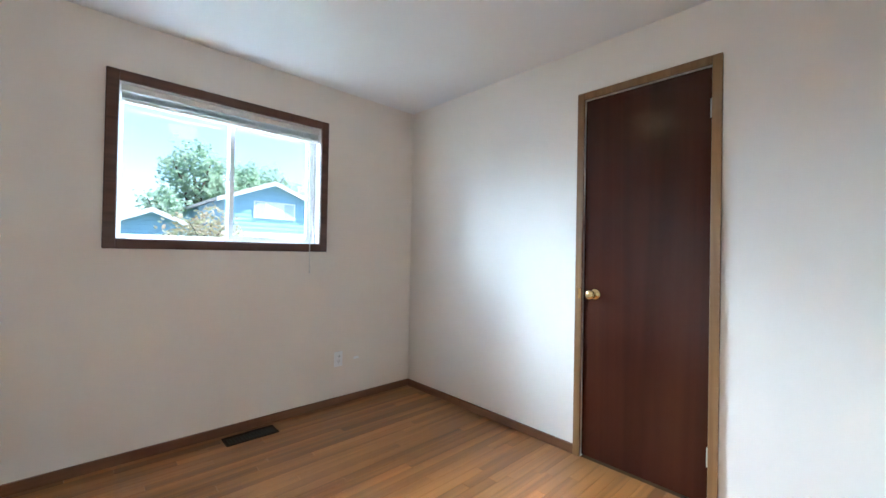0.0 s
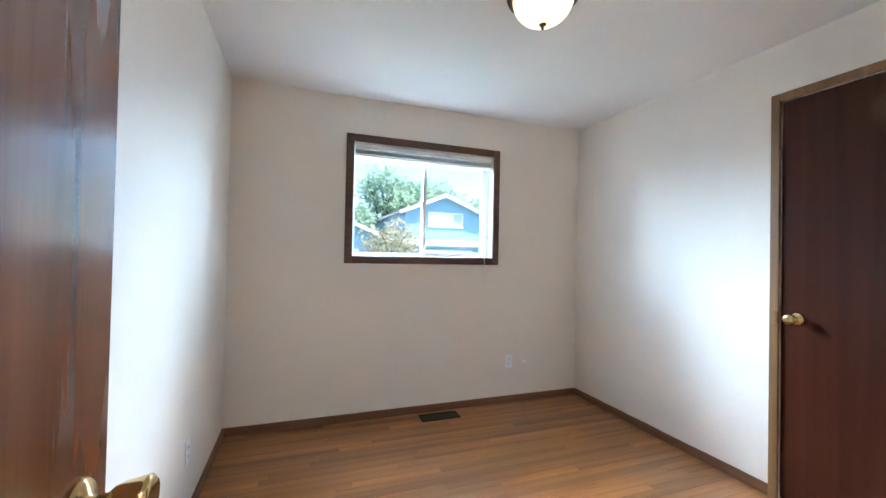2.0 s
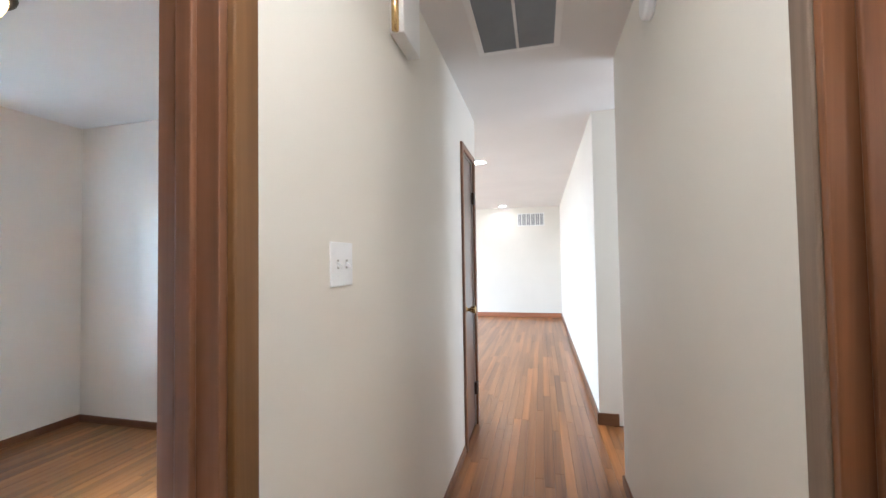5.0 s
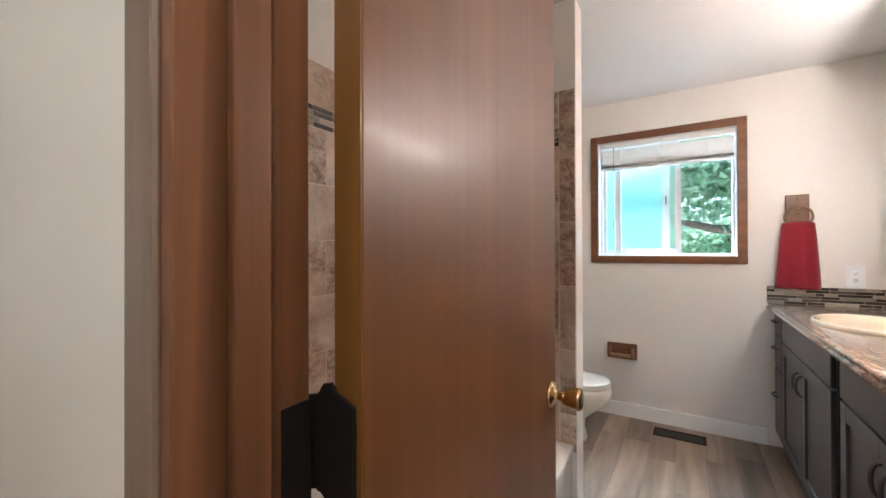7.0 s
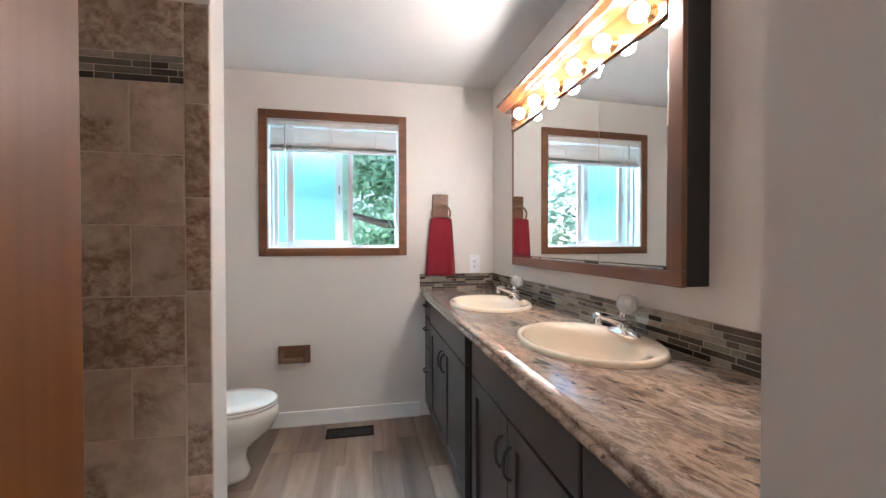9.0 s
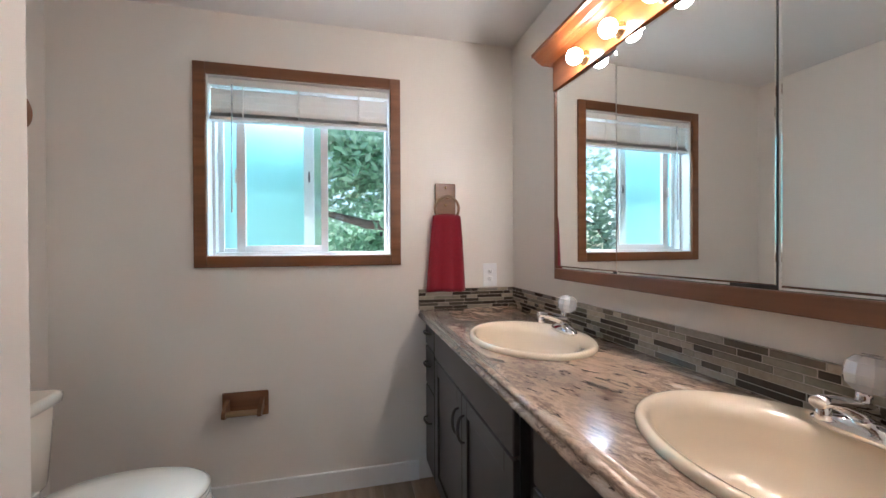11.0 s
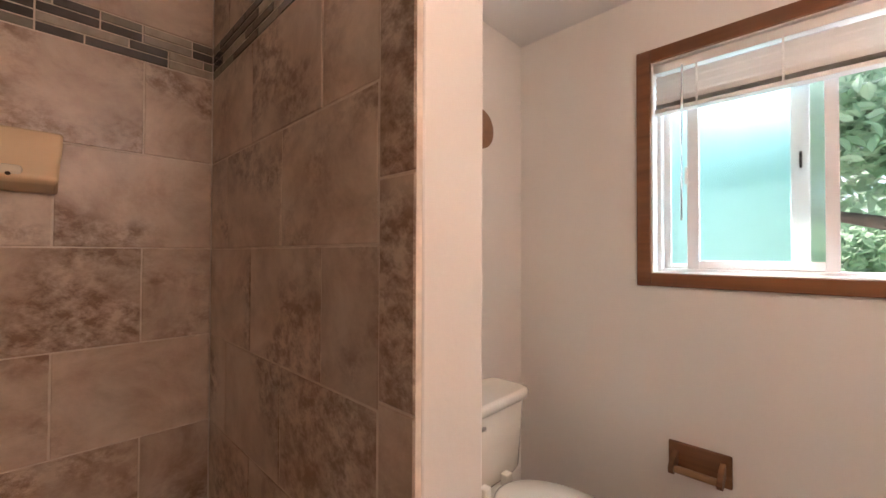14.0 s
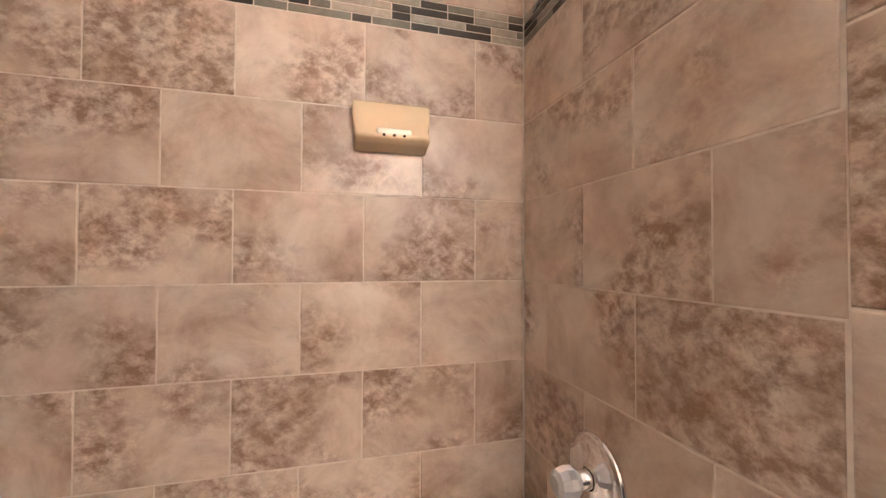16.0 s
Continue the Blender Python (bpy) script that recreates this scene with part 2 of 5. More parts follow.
def stone_tile():
    """Travertine-look porcelain: cloudy beige and brown with darker pitted veins, each tile cut from another place."""
    m, t, b = node_mat("travertine_tile")
    v = coords(t, random_shift=True)
    big = noise_tex(t, v, 5.5, 8, 0.68, 0.4)
    c = ramp(t, big, [(0.28, (0.36, 0.255, 0.185)), (0.42, (0.53, 0.410, 0.318)), (0.55, (0.66, 0.540, 0.438)), (0.70, (0.74, 0.650, 0.560))])
    slant = coords(t, (1.0, 1.25, 1.0), (0, 0, radians(52)), True)
    veins = noise_tex(t, slant, 30, 9, 0.72, 0.15)
    where = noise_tex(t, slant, 3.0, 3, 0.5, 0.2)
    mask = mixc(t, 1.0, ramp(t, veins, [(0.40, (1, 1, 1)), (0.60, (0, 0, 0))]), ramp(t, where, [(0.47, (0, 0, 0)), (0.57, (0.95, 0.95, 0.95))]), 'MULTIPLY')
    c = mixc(t, mask, c, (0.26, 0.162, 0.107))
    cloud = noise_tex(t, v, 2.2, 3, 0.5, 0.3)
    c = mixc(t, 0.6, c, ramp(t, cloud, [(0.35, (0.80, 0.75, 0.70)), (0.65, (1.06, 1.05, 1.05))]), 'MULTIPLY')
    oi = t.nodes.new("ShaderNodeObjectInfo")
    c = mixc(t, 0.5, c, ramp(t, oi.outputs["Random"], [(0.0, (0.74, 0.69, 0.65)), (0.5, (1.0, 0.97, 0.94)), (1.0, (1.12, 1.09, 1.05))]), 'MULTIPLY')
    t.links.new(c, b.inputs["Base Color"])
    b.inputs["Roughness"].default_value = 0.33
    add_bump(t, b, veins, 0.12, 0.0015)
    return m


TILE = stone_tile()


def mosaic_mat():
    m, t, b = node_mat("mosaic_strip")
    oi = t.nodes.new("ShaderNodeObjectInfo")
    c = ramp(t, oi.outputs["Random"], [(0.0, (0.040, 0.032, 0.026)), (0.34, (0.065, 0.054, 0.043)), (0.46, (0.15, 0.13, 0.10)), (0.60, (0.27, 0.25, 0.20)), (0.80, (0.46, 0.39, 0.30)), (1.0, (0.24, 0.23, 0.21))])
    n = noise_tex(t, coords(t, random_shift=True), 60, 4, 0.6)
    c = mixc(t, 0.5, c, ramp(t, n, [(0.3, (0.6, 0.58, 0.55)), (0.7, (1.2, 1.2, 1.2))]), 'MULTIPLY')
    t.links.new(c, b.inputs["Base Color"])
    b.inputs["Roughness"].default_value = 0.16
    return m


MOSAIC = mosaic_mat()


def vinyl_plank():
    m, t, b = node_mat("grey_vinyl_plank")
    v = coords(t, (9, 0.8, 1), random_shift=True)
    n = noise_tex(t, v, 1.0, 6, 0.62, 0.7)
    c = ramp(t, n, [(0.3, (0.18, 0.135, 0.104)), (0.5, (0.31, 0.242, 0.190)), (0.72, (0.43, 0.345, 0.275))])
    n2 = noise_tex(t, coords(t, (6, 1.5, 1), random_shift=True), 1.2, 3)
    c = mixc(t, 0.6, c, ramp(t, n2, [(0.3, (0.6, 0.6, 0.6)), (0.7, (1.1, 1.08, 1.05))]), 'MULTIPLY')
    oi = t.nodes.new("ShaderNodeObjectInfo")
    c = mixc(t, 0.85, c, ramp(t, oi.outputs["Random"], [(0.0, (0.50, 0.48, 0.46)), (0.5, (0.9, 0.86, 0.82)), (1.0, (1.32, 1.22, 1.10))]), 'MULTIPLY')
    t.links.new(c, b.inputs["Base Color"])
    b.inputs["Roughness"].default_value = 0.3
    add_bump(t, b, n, 0.08, 0.0008)
    return m


VINYL_PLANK = vinyl_plank()


# ---------------------------------------------------------------- mesh helpers
def box(bm, x0, x1, y0, y1, z0, z1, bevel=0.0):
    m = Matrix.LocRotScale(((x0 + x1) / 2, (y0 + y1) / 2, (z0 + z1) / 2), None, (abs(x1 - x0), abs(y1 - y0), abs(z1 - z0)))
    r = bmesh.ops.create_cube(bm, size=1, matrix=m)
    if bevel:
        es = list({e for v in r["verts"] for e in v.link_edges})
        bmesh.ops.bevel(bm, geom=es, offset=bevel, segments=2, affect='EDGES', profile=0.5)
    return bm


def boxes(*spec, bevel=0.0):
    bm = bmesh.new()
    for s in spec:
        box(bm, *s, bevel=bevel)
    return bm


def lathe(profile, steps=32, m=None, flat=False):
    """A turned shape: profile of (radius, height) round z, moved by m."""
    bm = bmesh.new()
    rings = []
    for r, z in profile:
        rings.append([bm.verts.new((r * math.cos(2 * math.pi * i / steps), r * math.sin(2 * math.pi * i / steps), z)) for i in range(steps)] if r > 1e-6 else [bm.verts.new((0, 0, z))])
    for a, b in zip(rings, rings[1:]):
        for i in range(steps):
            j = (i + 1) % steps
            vs = [a[i % len(a)], a[j % len(a)], b[j % len(b)], b[i % len(b)]]
            vs = [v for k, v in enumerate(vs) if v not in vs[:k]]
            if len(vs) > 2:
                bm.faces.new(vs)
    for f in bm.faces:
        f.smooth = not flat
    bmesh.ops.recalc_face_normals(bm, faces=bm.faces)
    if m is not None:
        bmesh.ops.transform(bm, matrix=m, verts=bm.verts)
    return bm


def tube(points, radius, steps=10, closed=False):
    """A round bar along a line of points."""
    bm = bmesh.new()
    pts = [Vector(p) for p in points]
    n = len(pts)
    rings = []
    for i, p in enumerate(pts):
        a, b = (pts[i - 1], pts[(i + 1) % n]) if closed else (pts[max(i - 1, 0)], pts[min(i + 1, n - 1)])
        d = (b - a).normalized()
        u = d.orthogonal().normalized() if i == 0 else (u - d * u.dot(d)).normalized()
        w = d.cross(u)
        r = radius[i] if isinstance(radius, (list, tuple)) else radius
        rings.append([bm.verts.new(p + (u * math.cos(2 * math.pi * k / steps) + w * math.sin(2 * math.pi * k / steps)) * r) for k in range(steps)])
    pairs = list(zip(rings, rings[1:])) + ([(rings[-1], rings[0])] if closed else [])
    for a, b in pairs:
        for k in range(steps):
            bm.faces.new((a[k], a[(k + 1) % steps], b[(k + 1) % steps], b[k])).smooth = True
    if not closed:
        bm.faces.new(rings[0][::-1])
        bm.faces.new(rings[-1])
    bmesh.ops.recalc_face_normals(bm, faces=bm.faces)
    return bm


def loft(rings, caps=True):
    """A skin over rings of equal length."""
    bm = bmesh.new()
    vs = [[bm.verts.new(p) for p in r] for r in rings]
    for a, b in zip(vs, vs[1:]):
        for k in range(len(a)):
            j = (k + 1) % len(a)
            bm.faces.new((a[k], a[j], b[j], b[k])).smooth = True
    if caps:
        bm.faces.new(vs[0][::-1])
        bm.faces.new(vs[-1])
    bmesh.ops.recalc_face_normals(bm, faces=bm.faces)
    return bm


def ellipse(cx, cy, z, rx, ry, n=40, power=2.0, front=1.0):
    out = []
    for i in range(n):
        a = 2 * math.pi * i / n
        c, s = math.cos(a), math.sin(a)
        k = (abs(c) ** power + abs(s) ** power) ** (-1 / power)
        out.append((cx + rx * c * k * (front if c < 0 else 1.0), cy + ry * s * k, z))
    return out


def prism(outline, a, b, axis='y'):
    """A flat outline of (u, v) points pushed from a to b along an axis."""
    bm = bmesh.new()
    put3 = {'x': lambda u, v, w: (w, u, v), 'y': lambda u, v, w: (u, w, v), 'z': lambda u, v, w: (u, v, w)}[axis]
    lo = [bm.verts.new(put3(u, v, a)) for u, v in outline]
    hi = [bm.verts.new(put3(u, v, b)) for u, v in outline]
    n = len(lo)
    bm.faces.new(lo)
    bm.faces.new(hi[::-1])
    for i in range(n):
        j = (i + 1) % n
        bm.faces.new((lo[i], lo[j], hi[j], hi[i]))
    bmesh.ops.recalc_face_normals(bm, faces=bm.faces)
    return bm


def mesh_of(name, bm, material):
    me = bpy.data.meshes.new(name)
    bm.to_mesh(me)
    bm.free()
    me.materials.append(material)
    return me


def part(name, bm, material, parent=None, label=""):
    o = new(name, mesh_of(name, bm, material))
    if parent is not None:
        o.parent = parent
    return tagged(o, label)


def thing(name, label, category, place=(0, 0, 0), group="", kind=""):
    """An empty at the base of a thing. Its parts are given in its own frame."""
    o = new(name)
    o.matrix_world = Matrix.Translation(place) if not isinstance(place, Matrix) else place
    o.empty_display_size = 0.05
    return tagged(o, label, category, group, kind)


def structure(name, bm, material, label, category):
    return tagged(part(name, bm, material), label, category, kind="structure")


def holed(axis, a0, a1, t0, t1, z0, z1, holes):
    """A wall slab along an axis with rectangular holes (a, b, low, high)."""
    out = []

    def add(p, q, zl, zh):
        if q - p > 1e-4 and zh - zl > 1e-4:
            out.append((p, q, t0, t1, zl, zh) if axis == 'x' else (t0, t1, p, q, zl, zh))
    at = a0
    for p, q, lo, hi in sorted(holes):
        add(at, p, z0, z1)
        add(p, q, z0, lo)
        add(p, q, hi, z1)
        at = q
    add(at, a1, z0, z1)
    return boxes(*out)


# ---------------------------------------------------------------- plan (metres)
H = 2.42
BX0, BX1, BY0, BY1 = -1.04, 1.82, 0.12, 3.195          # bedroom
HY0, HY1 = -0.94, 0.0                                   # hall
TX0, TX1, TY0, TY1 = -1.222, 0.992, -4.095, -1.05       # bathroom
WING_X, WING_Y0, WING_Y1 = 0.200, -2.734, -2.607        # wall at the end of the tub
LX = 8.25                                               # far wall of the living room

# ---------------------------------------------------------------- large structure
structure("wall_bedroom_window", holed('x', BX0 - 0.15, BX1 + 0.15, BY1, BY1 + 0.17, -0.6, H, [(-0.215, 0.948, 1.229, 2.085)]), PAINT_BED, "warm white painted bedroom wall with a window opening", "wall")
structure("wall_bedroom_closet", holed('y', BY0, BY1, BX1, BX1 + 0.11, 0, H, [(0.921, 1.559, 0, 2.104)]), PAINT_BED, "warm white painted bedroom wall with closet doorway", "wall")
structure("wall_bedroom_side", boxes((BX0 - 0.12, BX0, BY0, BY1, 0, H)), PAINT_BED, "warm white painted bedroom side wall", "wall")
structure("wall_hall_bedroom", holed('x', -2.0, 2.47, 0.0, BY0, 0, H, [(-0.838, -0.06, 0, 2.04), (2.005, 2.425, 0, 2.03)]), PAINT_HALL, "cream painted hall wall with bedroom doorway", "wall")
structure("wall_closet_back", boxes((2.47, 2.6, 0.003, 0.8, 0, H), (1.93, 2.47, 0.8, 0.9, 0, H), (BX1 + 0.7, BX1 + 0.8, 0.9, BY1, 0, H)), PAINT_HALL, "cream painted wall beside the hall closet", "wall")
structure("wall_hall_bath", holed('x', -2.0, 1.775, TY1, HY0, 0, H, [(-0.63, 0.117, 0, 2.04)]), PAINT_HALL, "cream painted hall wall with bathroom doorway", "wall")
structure("wall_hall_end", boxes((-2.1, -2.0, TY1, BY0, 0, H)), PAINT_HALL, "cream painted end wall of the hall", "wall")
structure("wall_kitchen_side", boxes((1.655, 1.775, -3.4, TY1, 0, H)), PAINT_HALL, "cream painted wall of the side passage", "wall")
structure("wall_kitchen_end", boxes((1.655, 4.0, -3.55, -3.4, 0, H)), PAINT_HALL, "cream painted end wall of the side passage", "wall")
structure("wall_living_side", boxes((2.62, LX, -1.06, -0.92, 0, H), (2.62, 2.74, -3.4, -1.06, 0, H)), PAINT_HALL, "cream painted long living room wall", "wall")
structure("wall_living_far", boxes((LX, LX + 0.12, -1.06, 4.7, 0, H)), PAINT_HALL, "cream painted far wall of the living room", "wall")
structure("wall_living_window", holed('x', 2.5, LX, 4.55, 4.7, 0, H, [(3.0, 7.6, 0.4, 2.2)]), PAINT_HALL, "cream painted living room wall with wide window", "wall")
structure("wall_living_near", boxes((BX1 + 0.8, BX1 + 0.9, 0.9, 4.55, 0, H)), PAINT_HALL, "cream painted inner wall of the living room", "wall")
structure("wall_bath_window", holed('x', TX0 - 0.12, TX1 + 0.2, TY0 - 0.17, TY0, -0.6, H, [(-0.511, 0.374, 1.229, 2.112)]), PAINT_BATH, "off-white painted bathroom wall with a window opening", "wall")
structure("wall_bath_vanity", boxes((TX0 - 0.12, TX0, TY0, TY1, 0, H)), PAINT_BATH, "off-white painted bathroom wall behind the vanity", "wall")
structure("wall_bath_block", boxes((TX0, -0.668, -1.582, TY1, 0, H)), PAINT_BATH, "off-white painted wall block beside the bathroom door", "wall")
structure("wall_bath_tub", boxes((TX1 + 0.01, TX1 + 0.13, WING_Y0, TY1, 0, H), (1.018, TX1 + 0.13, TY0, WING_Y0, 0, H)), PAINT_BATH, "off-white painted bathroom wall behind tub and toilet", "wall")
structure("wall_bath_wing", boxes((WING_X, TX1 + 0.01, WING_Y0, WING_Y1 - 0.01, 0, H), bevel=0.004), PAINT_BATH, "off-white painted wing wall at the end of the tub", "wall")

structure("ceiling_bedroom", boxes((BX0 - 0.15, BX1 + 0.15, 0.06, BY1 + 0.17, H, H + 0.12)), PAINT_CEIL, "white lightly textured bedroom ceiling", "ceiling")
structure("ceiling_hall", boxes((-2.1, BX1 + 0.15, -0.99, 0.06, H, H + 0.12), (BX1 + 0.15, LX + 0.12, -0.99, 4.7, H, H + 0.12), (1.655, 4.0, -3.55, -0.99, H, H + 0.12)), PAINT_CEIL, "white painted hall and living room ceiling", "ceiling")
structure("ceiling_bath", boxes((TX0 - 0.12, 1.655, TY0 - 0.17, -0.99, H, H + 0.12)), PAINT_CEIL, "white painted bathroom ceiling", "ceiling")


# -------- unseen roof, added with overhanging eaves that keep sun out of the bathroom
structure("roof", boxes((-3.0, 9.2, TY0 - 0.45, BY1 + 0.35, H + 0.125, H + 0.25), (BX1 + 0.9, 9.2, BY1 + 0.35, 5.0, H + 0.125, H + 0.25)), plain("roof_felt", (0.12, 0.11, 0.10), 0.9), "flat grey roof, added unseen, its overhanging eaves keeping sun out", "roof")


# ---------------------------------------------------------------- floors (pieces come last in the file)
floor_bed = structure("floor_bedroom", boxes((BX0 - 0.1, BX1 + 0.8, 0.06, BY1, -0.06, -0.014)), GAP, "golden brown oak strip floor of the bedroom", "floor")
floor_hall = structure("floor_hall", boxes((-2.1, BX1 + 0.8, -1.06, 0.06, -0.06, -0.014), (BX1 + 0.8, LX, -1.06, 4.6, -0.06, -0.014), (1.6, 2.7, -3.5, -1.06, -0.06, -0.014)), GAP, "worn oak strip floor of the hall and living room", "floor")
floor_bath = structure("floor_bath", boxes((TX0, TX1, TY0, -1.0, -0.06, -0.012)), plain("vinyl_gap", (0.06, 0.05, 0.045), 0.8, bump=0), "grey wood-look vinyl plank bathroom floor", "floor")


# ---------------------------------------------------------------- trim
def base_run(name, spec, material, label):
    structure(name, boxes(*spec, bevel=0.003), material, label, "baseboard")


base_run("baseboard_bedroom_window", [(BX0, BX1, BY1 - 0.014, BY1, 0, 0.058)], BASE_WOOD, "narrow brown stained wooden baseboard")
base_run("baseboard_bedroom_closet", [(BX1 - 0.014, BX1, 1.601, BY1 - 0.015, 0, 0.058), (BX1 - 0.014, BX1, BY0, 0.879, 0, 0.058)], BASE_WOOD_Y, "narrow brown stained wooden baseboard")
base_run("baseboard_bedroom_side", [(BX0, BX0 + 0.014, BY0, BY1 - 0.015, 0, 0.058)], BASE_WOOD_Y, "narrow brown stained wooden baseboard")
base_run("baseboard_hall", [(0.002, 1.945, -0.013, 0.0, 0, 0.058), (0.175, 1.775, HY0, HY0 + 0.013, 0, 0.058)], BASE_WOOD, "narrow brown stained wooden baseboard of the hall")
base_run("baseboard_passage", [(1.775, 1.788, -1.05, HY0 + 0.013, 0, 0.058), (2.607, 2.62, -1.06, -0.906, 0, 0.09)], BASE_WOOD_Y, "brown stained wooden baseboard in the passage")
base_run("baseboard_living_side", [(2.607, LX - 0.014, -0.92, -0.906, 0, 0.09)], BASE_WOOD, "reddish wooden baseboard of the living room")
base_run("baseboard_living_far", [(LX - 0.014, LX, -0.92, 4.5, 0, 0.095)], BASE_RED, "reddish wooden baseboard of the living room")
BASE_WHITE = plain("white_baseboard", (0.88, 0.88, 0.87), 0.3, var=0.02, bump=0.02)
base_run("baseboard_bath_window", [(-0.66, 1.016, TY0, TY0 + 0.016, 0, 0.104)], BASE_WHITE, "white painted bathroom baseboard")
base_run("baseboard_bath_wing", [(WING_X, 1.016, WING_Y0 - 0.014, WING_Y0, 0, 0.09), (WING_X - 0.014, WING_X, WING_Y0 - 0.014, WING_Y1 - 0.012, 0, 0.09)], WHITE_TRIM, "white painted bathroom baseboard")


def casing(name, axis, a0, a1, top, face, out, w, material, label, bottom=None):
    """Flat casing round an opening a0..a1, proud of the wall face by out."""
    o = thing(name, label, "trim", kind="structure")
    lo, hi = min(face, face + out), max(face, face + out)
    specs = [("casing_side", a0 - w, a0, 0 if bottom is None else bottom - w, top + w), ("casing_side", a1, a1 + w, 0 if bottom is None else bottom - w, top + w), ("casing_head", a0, a1, top, top + w)]
    if bottom is not None:
        specs.append(("casing_sill", a0, a1, bottom - w, bottom))
    for n, p, q, zl, zh in specs:
        s = (p, q, lo, hi, zl, zh) if axis == 'x' else (lo, hi, p, q, zl, zh)
        part(n, boxes(s, bevel=0.004), material, o)
    return o


casing("trim_bedroom_window", 'x', -0.215, 0.948, 2.085, BY1, -0.018, 0.056, WINDOW_DARK, "dark brown stained wooden window casing", 1.229)
casing("trim_closet_door", 'y', 0.921, 1.559, 2.104, BX1, -0.018, 0.042, CASING_GOLD, "golden brown wooden closet door casing")
casing("trim_bedroom_door_inside", 'x', -0.838, -0.06, 2.04, BY0, 0.018, 0.056, CASING, "brown stained wooden door casing")
casing("trim_bedroom_door", 'x', -0.838, -0.06, 2.04, 0.0, -0.018, 0.06, CASING_GOLD, "brown stained wooden door casing")
casing("trim_hall_closet", 'x', 2.005, 2.425, 2.03, 0.0, -0.018, 0.045, CASING, "brown stained wooden closet casing")
casing("trim_bath_door", 'x', -0.63, 0.117, 2.04, HY0, 0.009, 0.052, CASING_OUT, "weathered brown wooden door casing")
casing("trim_bath_window", 'x', -0.511, 0.374, 2.112, TY0, 0.018, 0.055, WINDOW_BATH, "brown stained wooden window casing", 1.229)


def jamb(name, x0, x1, y0, y1, top, stop_y, material, label):
    """A lined doorway: two cheeks, a head and the stops."""
    o = thing(name, label, "door frame", kind="structure")
    part("jamb_side", boxes((x0, x0 + 0.018, y0, y1, 0, top), bevel=0.002), material, o)
    part("jamb_side", boxes((x1 - 0.018, x1, y0, y1, 0, top), bevel=0.002), material, o)
    part("jamb_head", boxes((x0 + 0.018, x1 - 0.018, y0, y1, top - 0.018, top), bevel=0.002), material, o)
    part("door_stop", boxes((x0 + 0.018, x0 + 0.031, stop_y, stop_y + 0.034, 0, top - 0.018), bevel=0.003), material, o)
    part("door_stop", boxes((x1 - 0.031, x1 - 0.018, stop_y, stop_y + 0.034, 0, top - 0.018), bevel=0.003), material, o)
    part("door_stop", boxes((x0 + 0.031, x1 - 0.031, stop_y, stop_y + 0.034, top - 0.031, top - 0.018), bevel=0.003), material, o)
    return o


jamb("door_frame_bedroom", -0.838, -0.06, -0.004, BY0 + 0.004, 2.04, 0.04, CASING, "brown stained wooden frame of the bedroom doorway")
jamb("door_frame_bath", -0.63, 0.117, TY1 - 0.012, HY0 + 0.003, 2.04, -1.012, JAMB_BATH, "varnished brown wooden frame of the bathroom doorway")


# ---------------------------------------------------------------- doors
def knob(parent, place, axis_rot, label="brass door knob"):
    """A turned knob whose axis points along local z, turned by axis_rot."""
    m = Matrix.Translation(place) @ axis_rot
    r = part("knob_rose", lathe([(0, 0), (0.031, 0), (0.033, 0.003), (0.028, 0.008), (0.013, 0.012), (0.011, 0.02)], 28, m), BRASS, parent, label)
    part("knob", lathe([(0.011, 0.018), (0.012, 0.03), (0.018, 0.036), (0.022, 0.045), (0.026, 0.066), (0.027, 0.071), (0.022, 0.076), (0.006, 0.0765), (0, 0.075)], 28, m), BRASS, parent, label)
    return r


def hinge(parent, x, y, z, material=STEEL):
    h = part("hinge", lathe([(0, -0.045), (0.006, -0.045), (0.006, 0.045), (0, 0.045)], 10, Matrix.Translation((x, y, z))), material, parent)
    return h


TO_PX, TO_MX = Euler((0, radians(90), 0)).to_matrix().to_4x4(), Euler((0, radians(-90), 0)).to_matrix().to_4x4()
TO_PY, TO_MY = Euler((radians(-90), 0, 0)).to_matrix().to_4x4(), Euler((radians(90), 0, 0)).to_matrix().to_4x4()

d = thing("closet_door", "closed dark red-brown mahogany flush closet door", "door", (BX1, 1.24, 0))
part("door_leaf", boxes((0.004, 0.039, -0.316, 0.316, 0.014, 2.099), bevel=0.002), MAHOGANY, d)
knob(d, (0.004, 0.245, 0.96), TO_MX)
part("strike_plate", boxes((-0.0195, -0.0175, 0.323, 0.338, 0.93, 0.99)), BRASS, d)
for hz in (0.24, 1.90):
    hinge(d, 0.0, -0.316, hz, STEEL)

d = thing("bedroom_door", "open brown wooden flush door standing against the side wall", "door", pose(-0.842, BY0 + 0.006, 0, 0, 0, -2.6))
part("door_leaf", boxes((-0.035, 0.0, 0.0, 0.735, 0.012, 2.03), bevel=0.002), DOOR_BROWN, d)
knob(d, (0.0, 0.668, 0.95), TO_PX)
knob(d, (-0.035, 0.668, 0.95), TO_MX)
part("latch_plate", boxes((-0.029, -0.006, 0.7345, 0.7365, 0.92, 0.98)), BRASS, d)

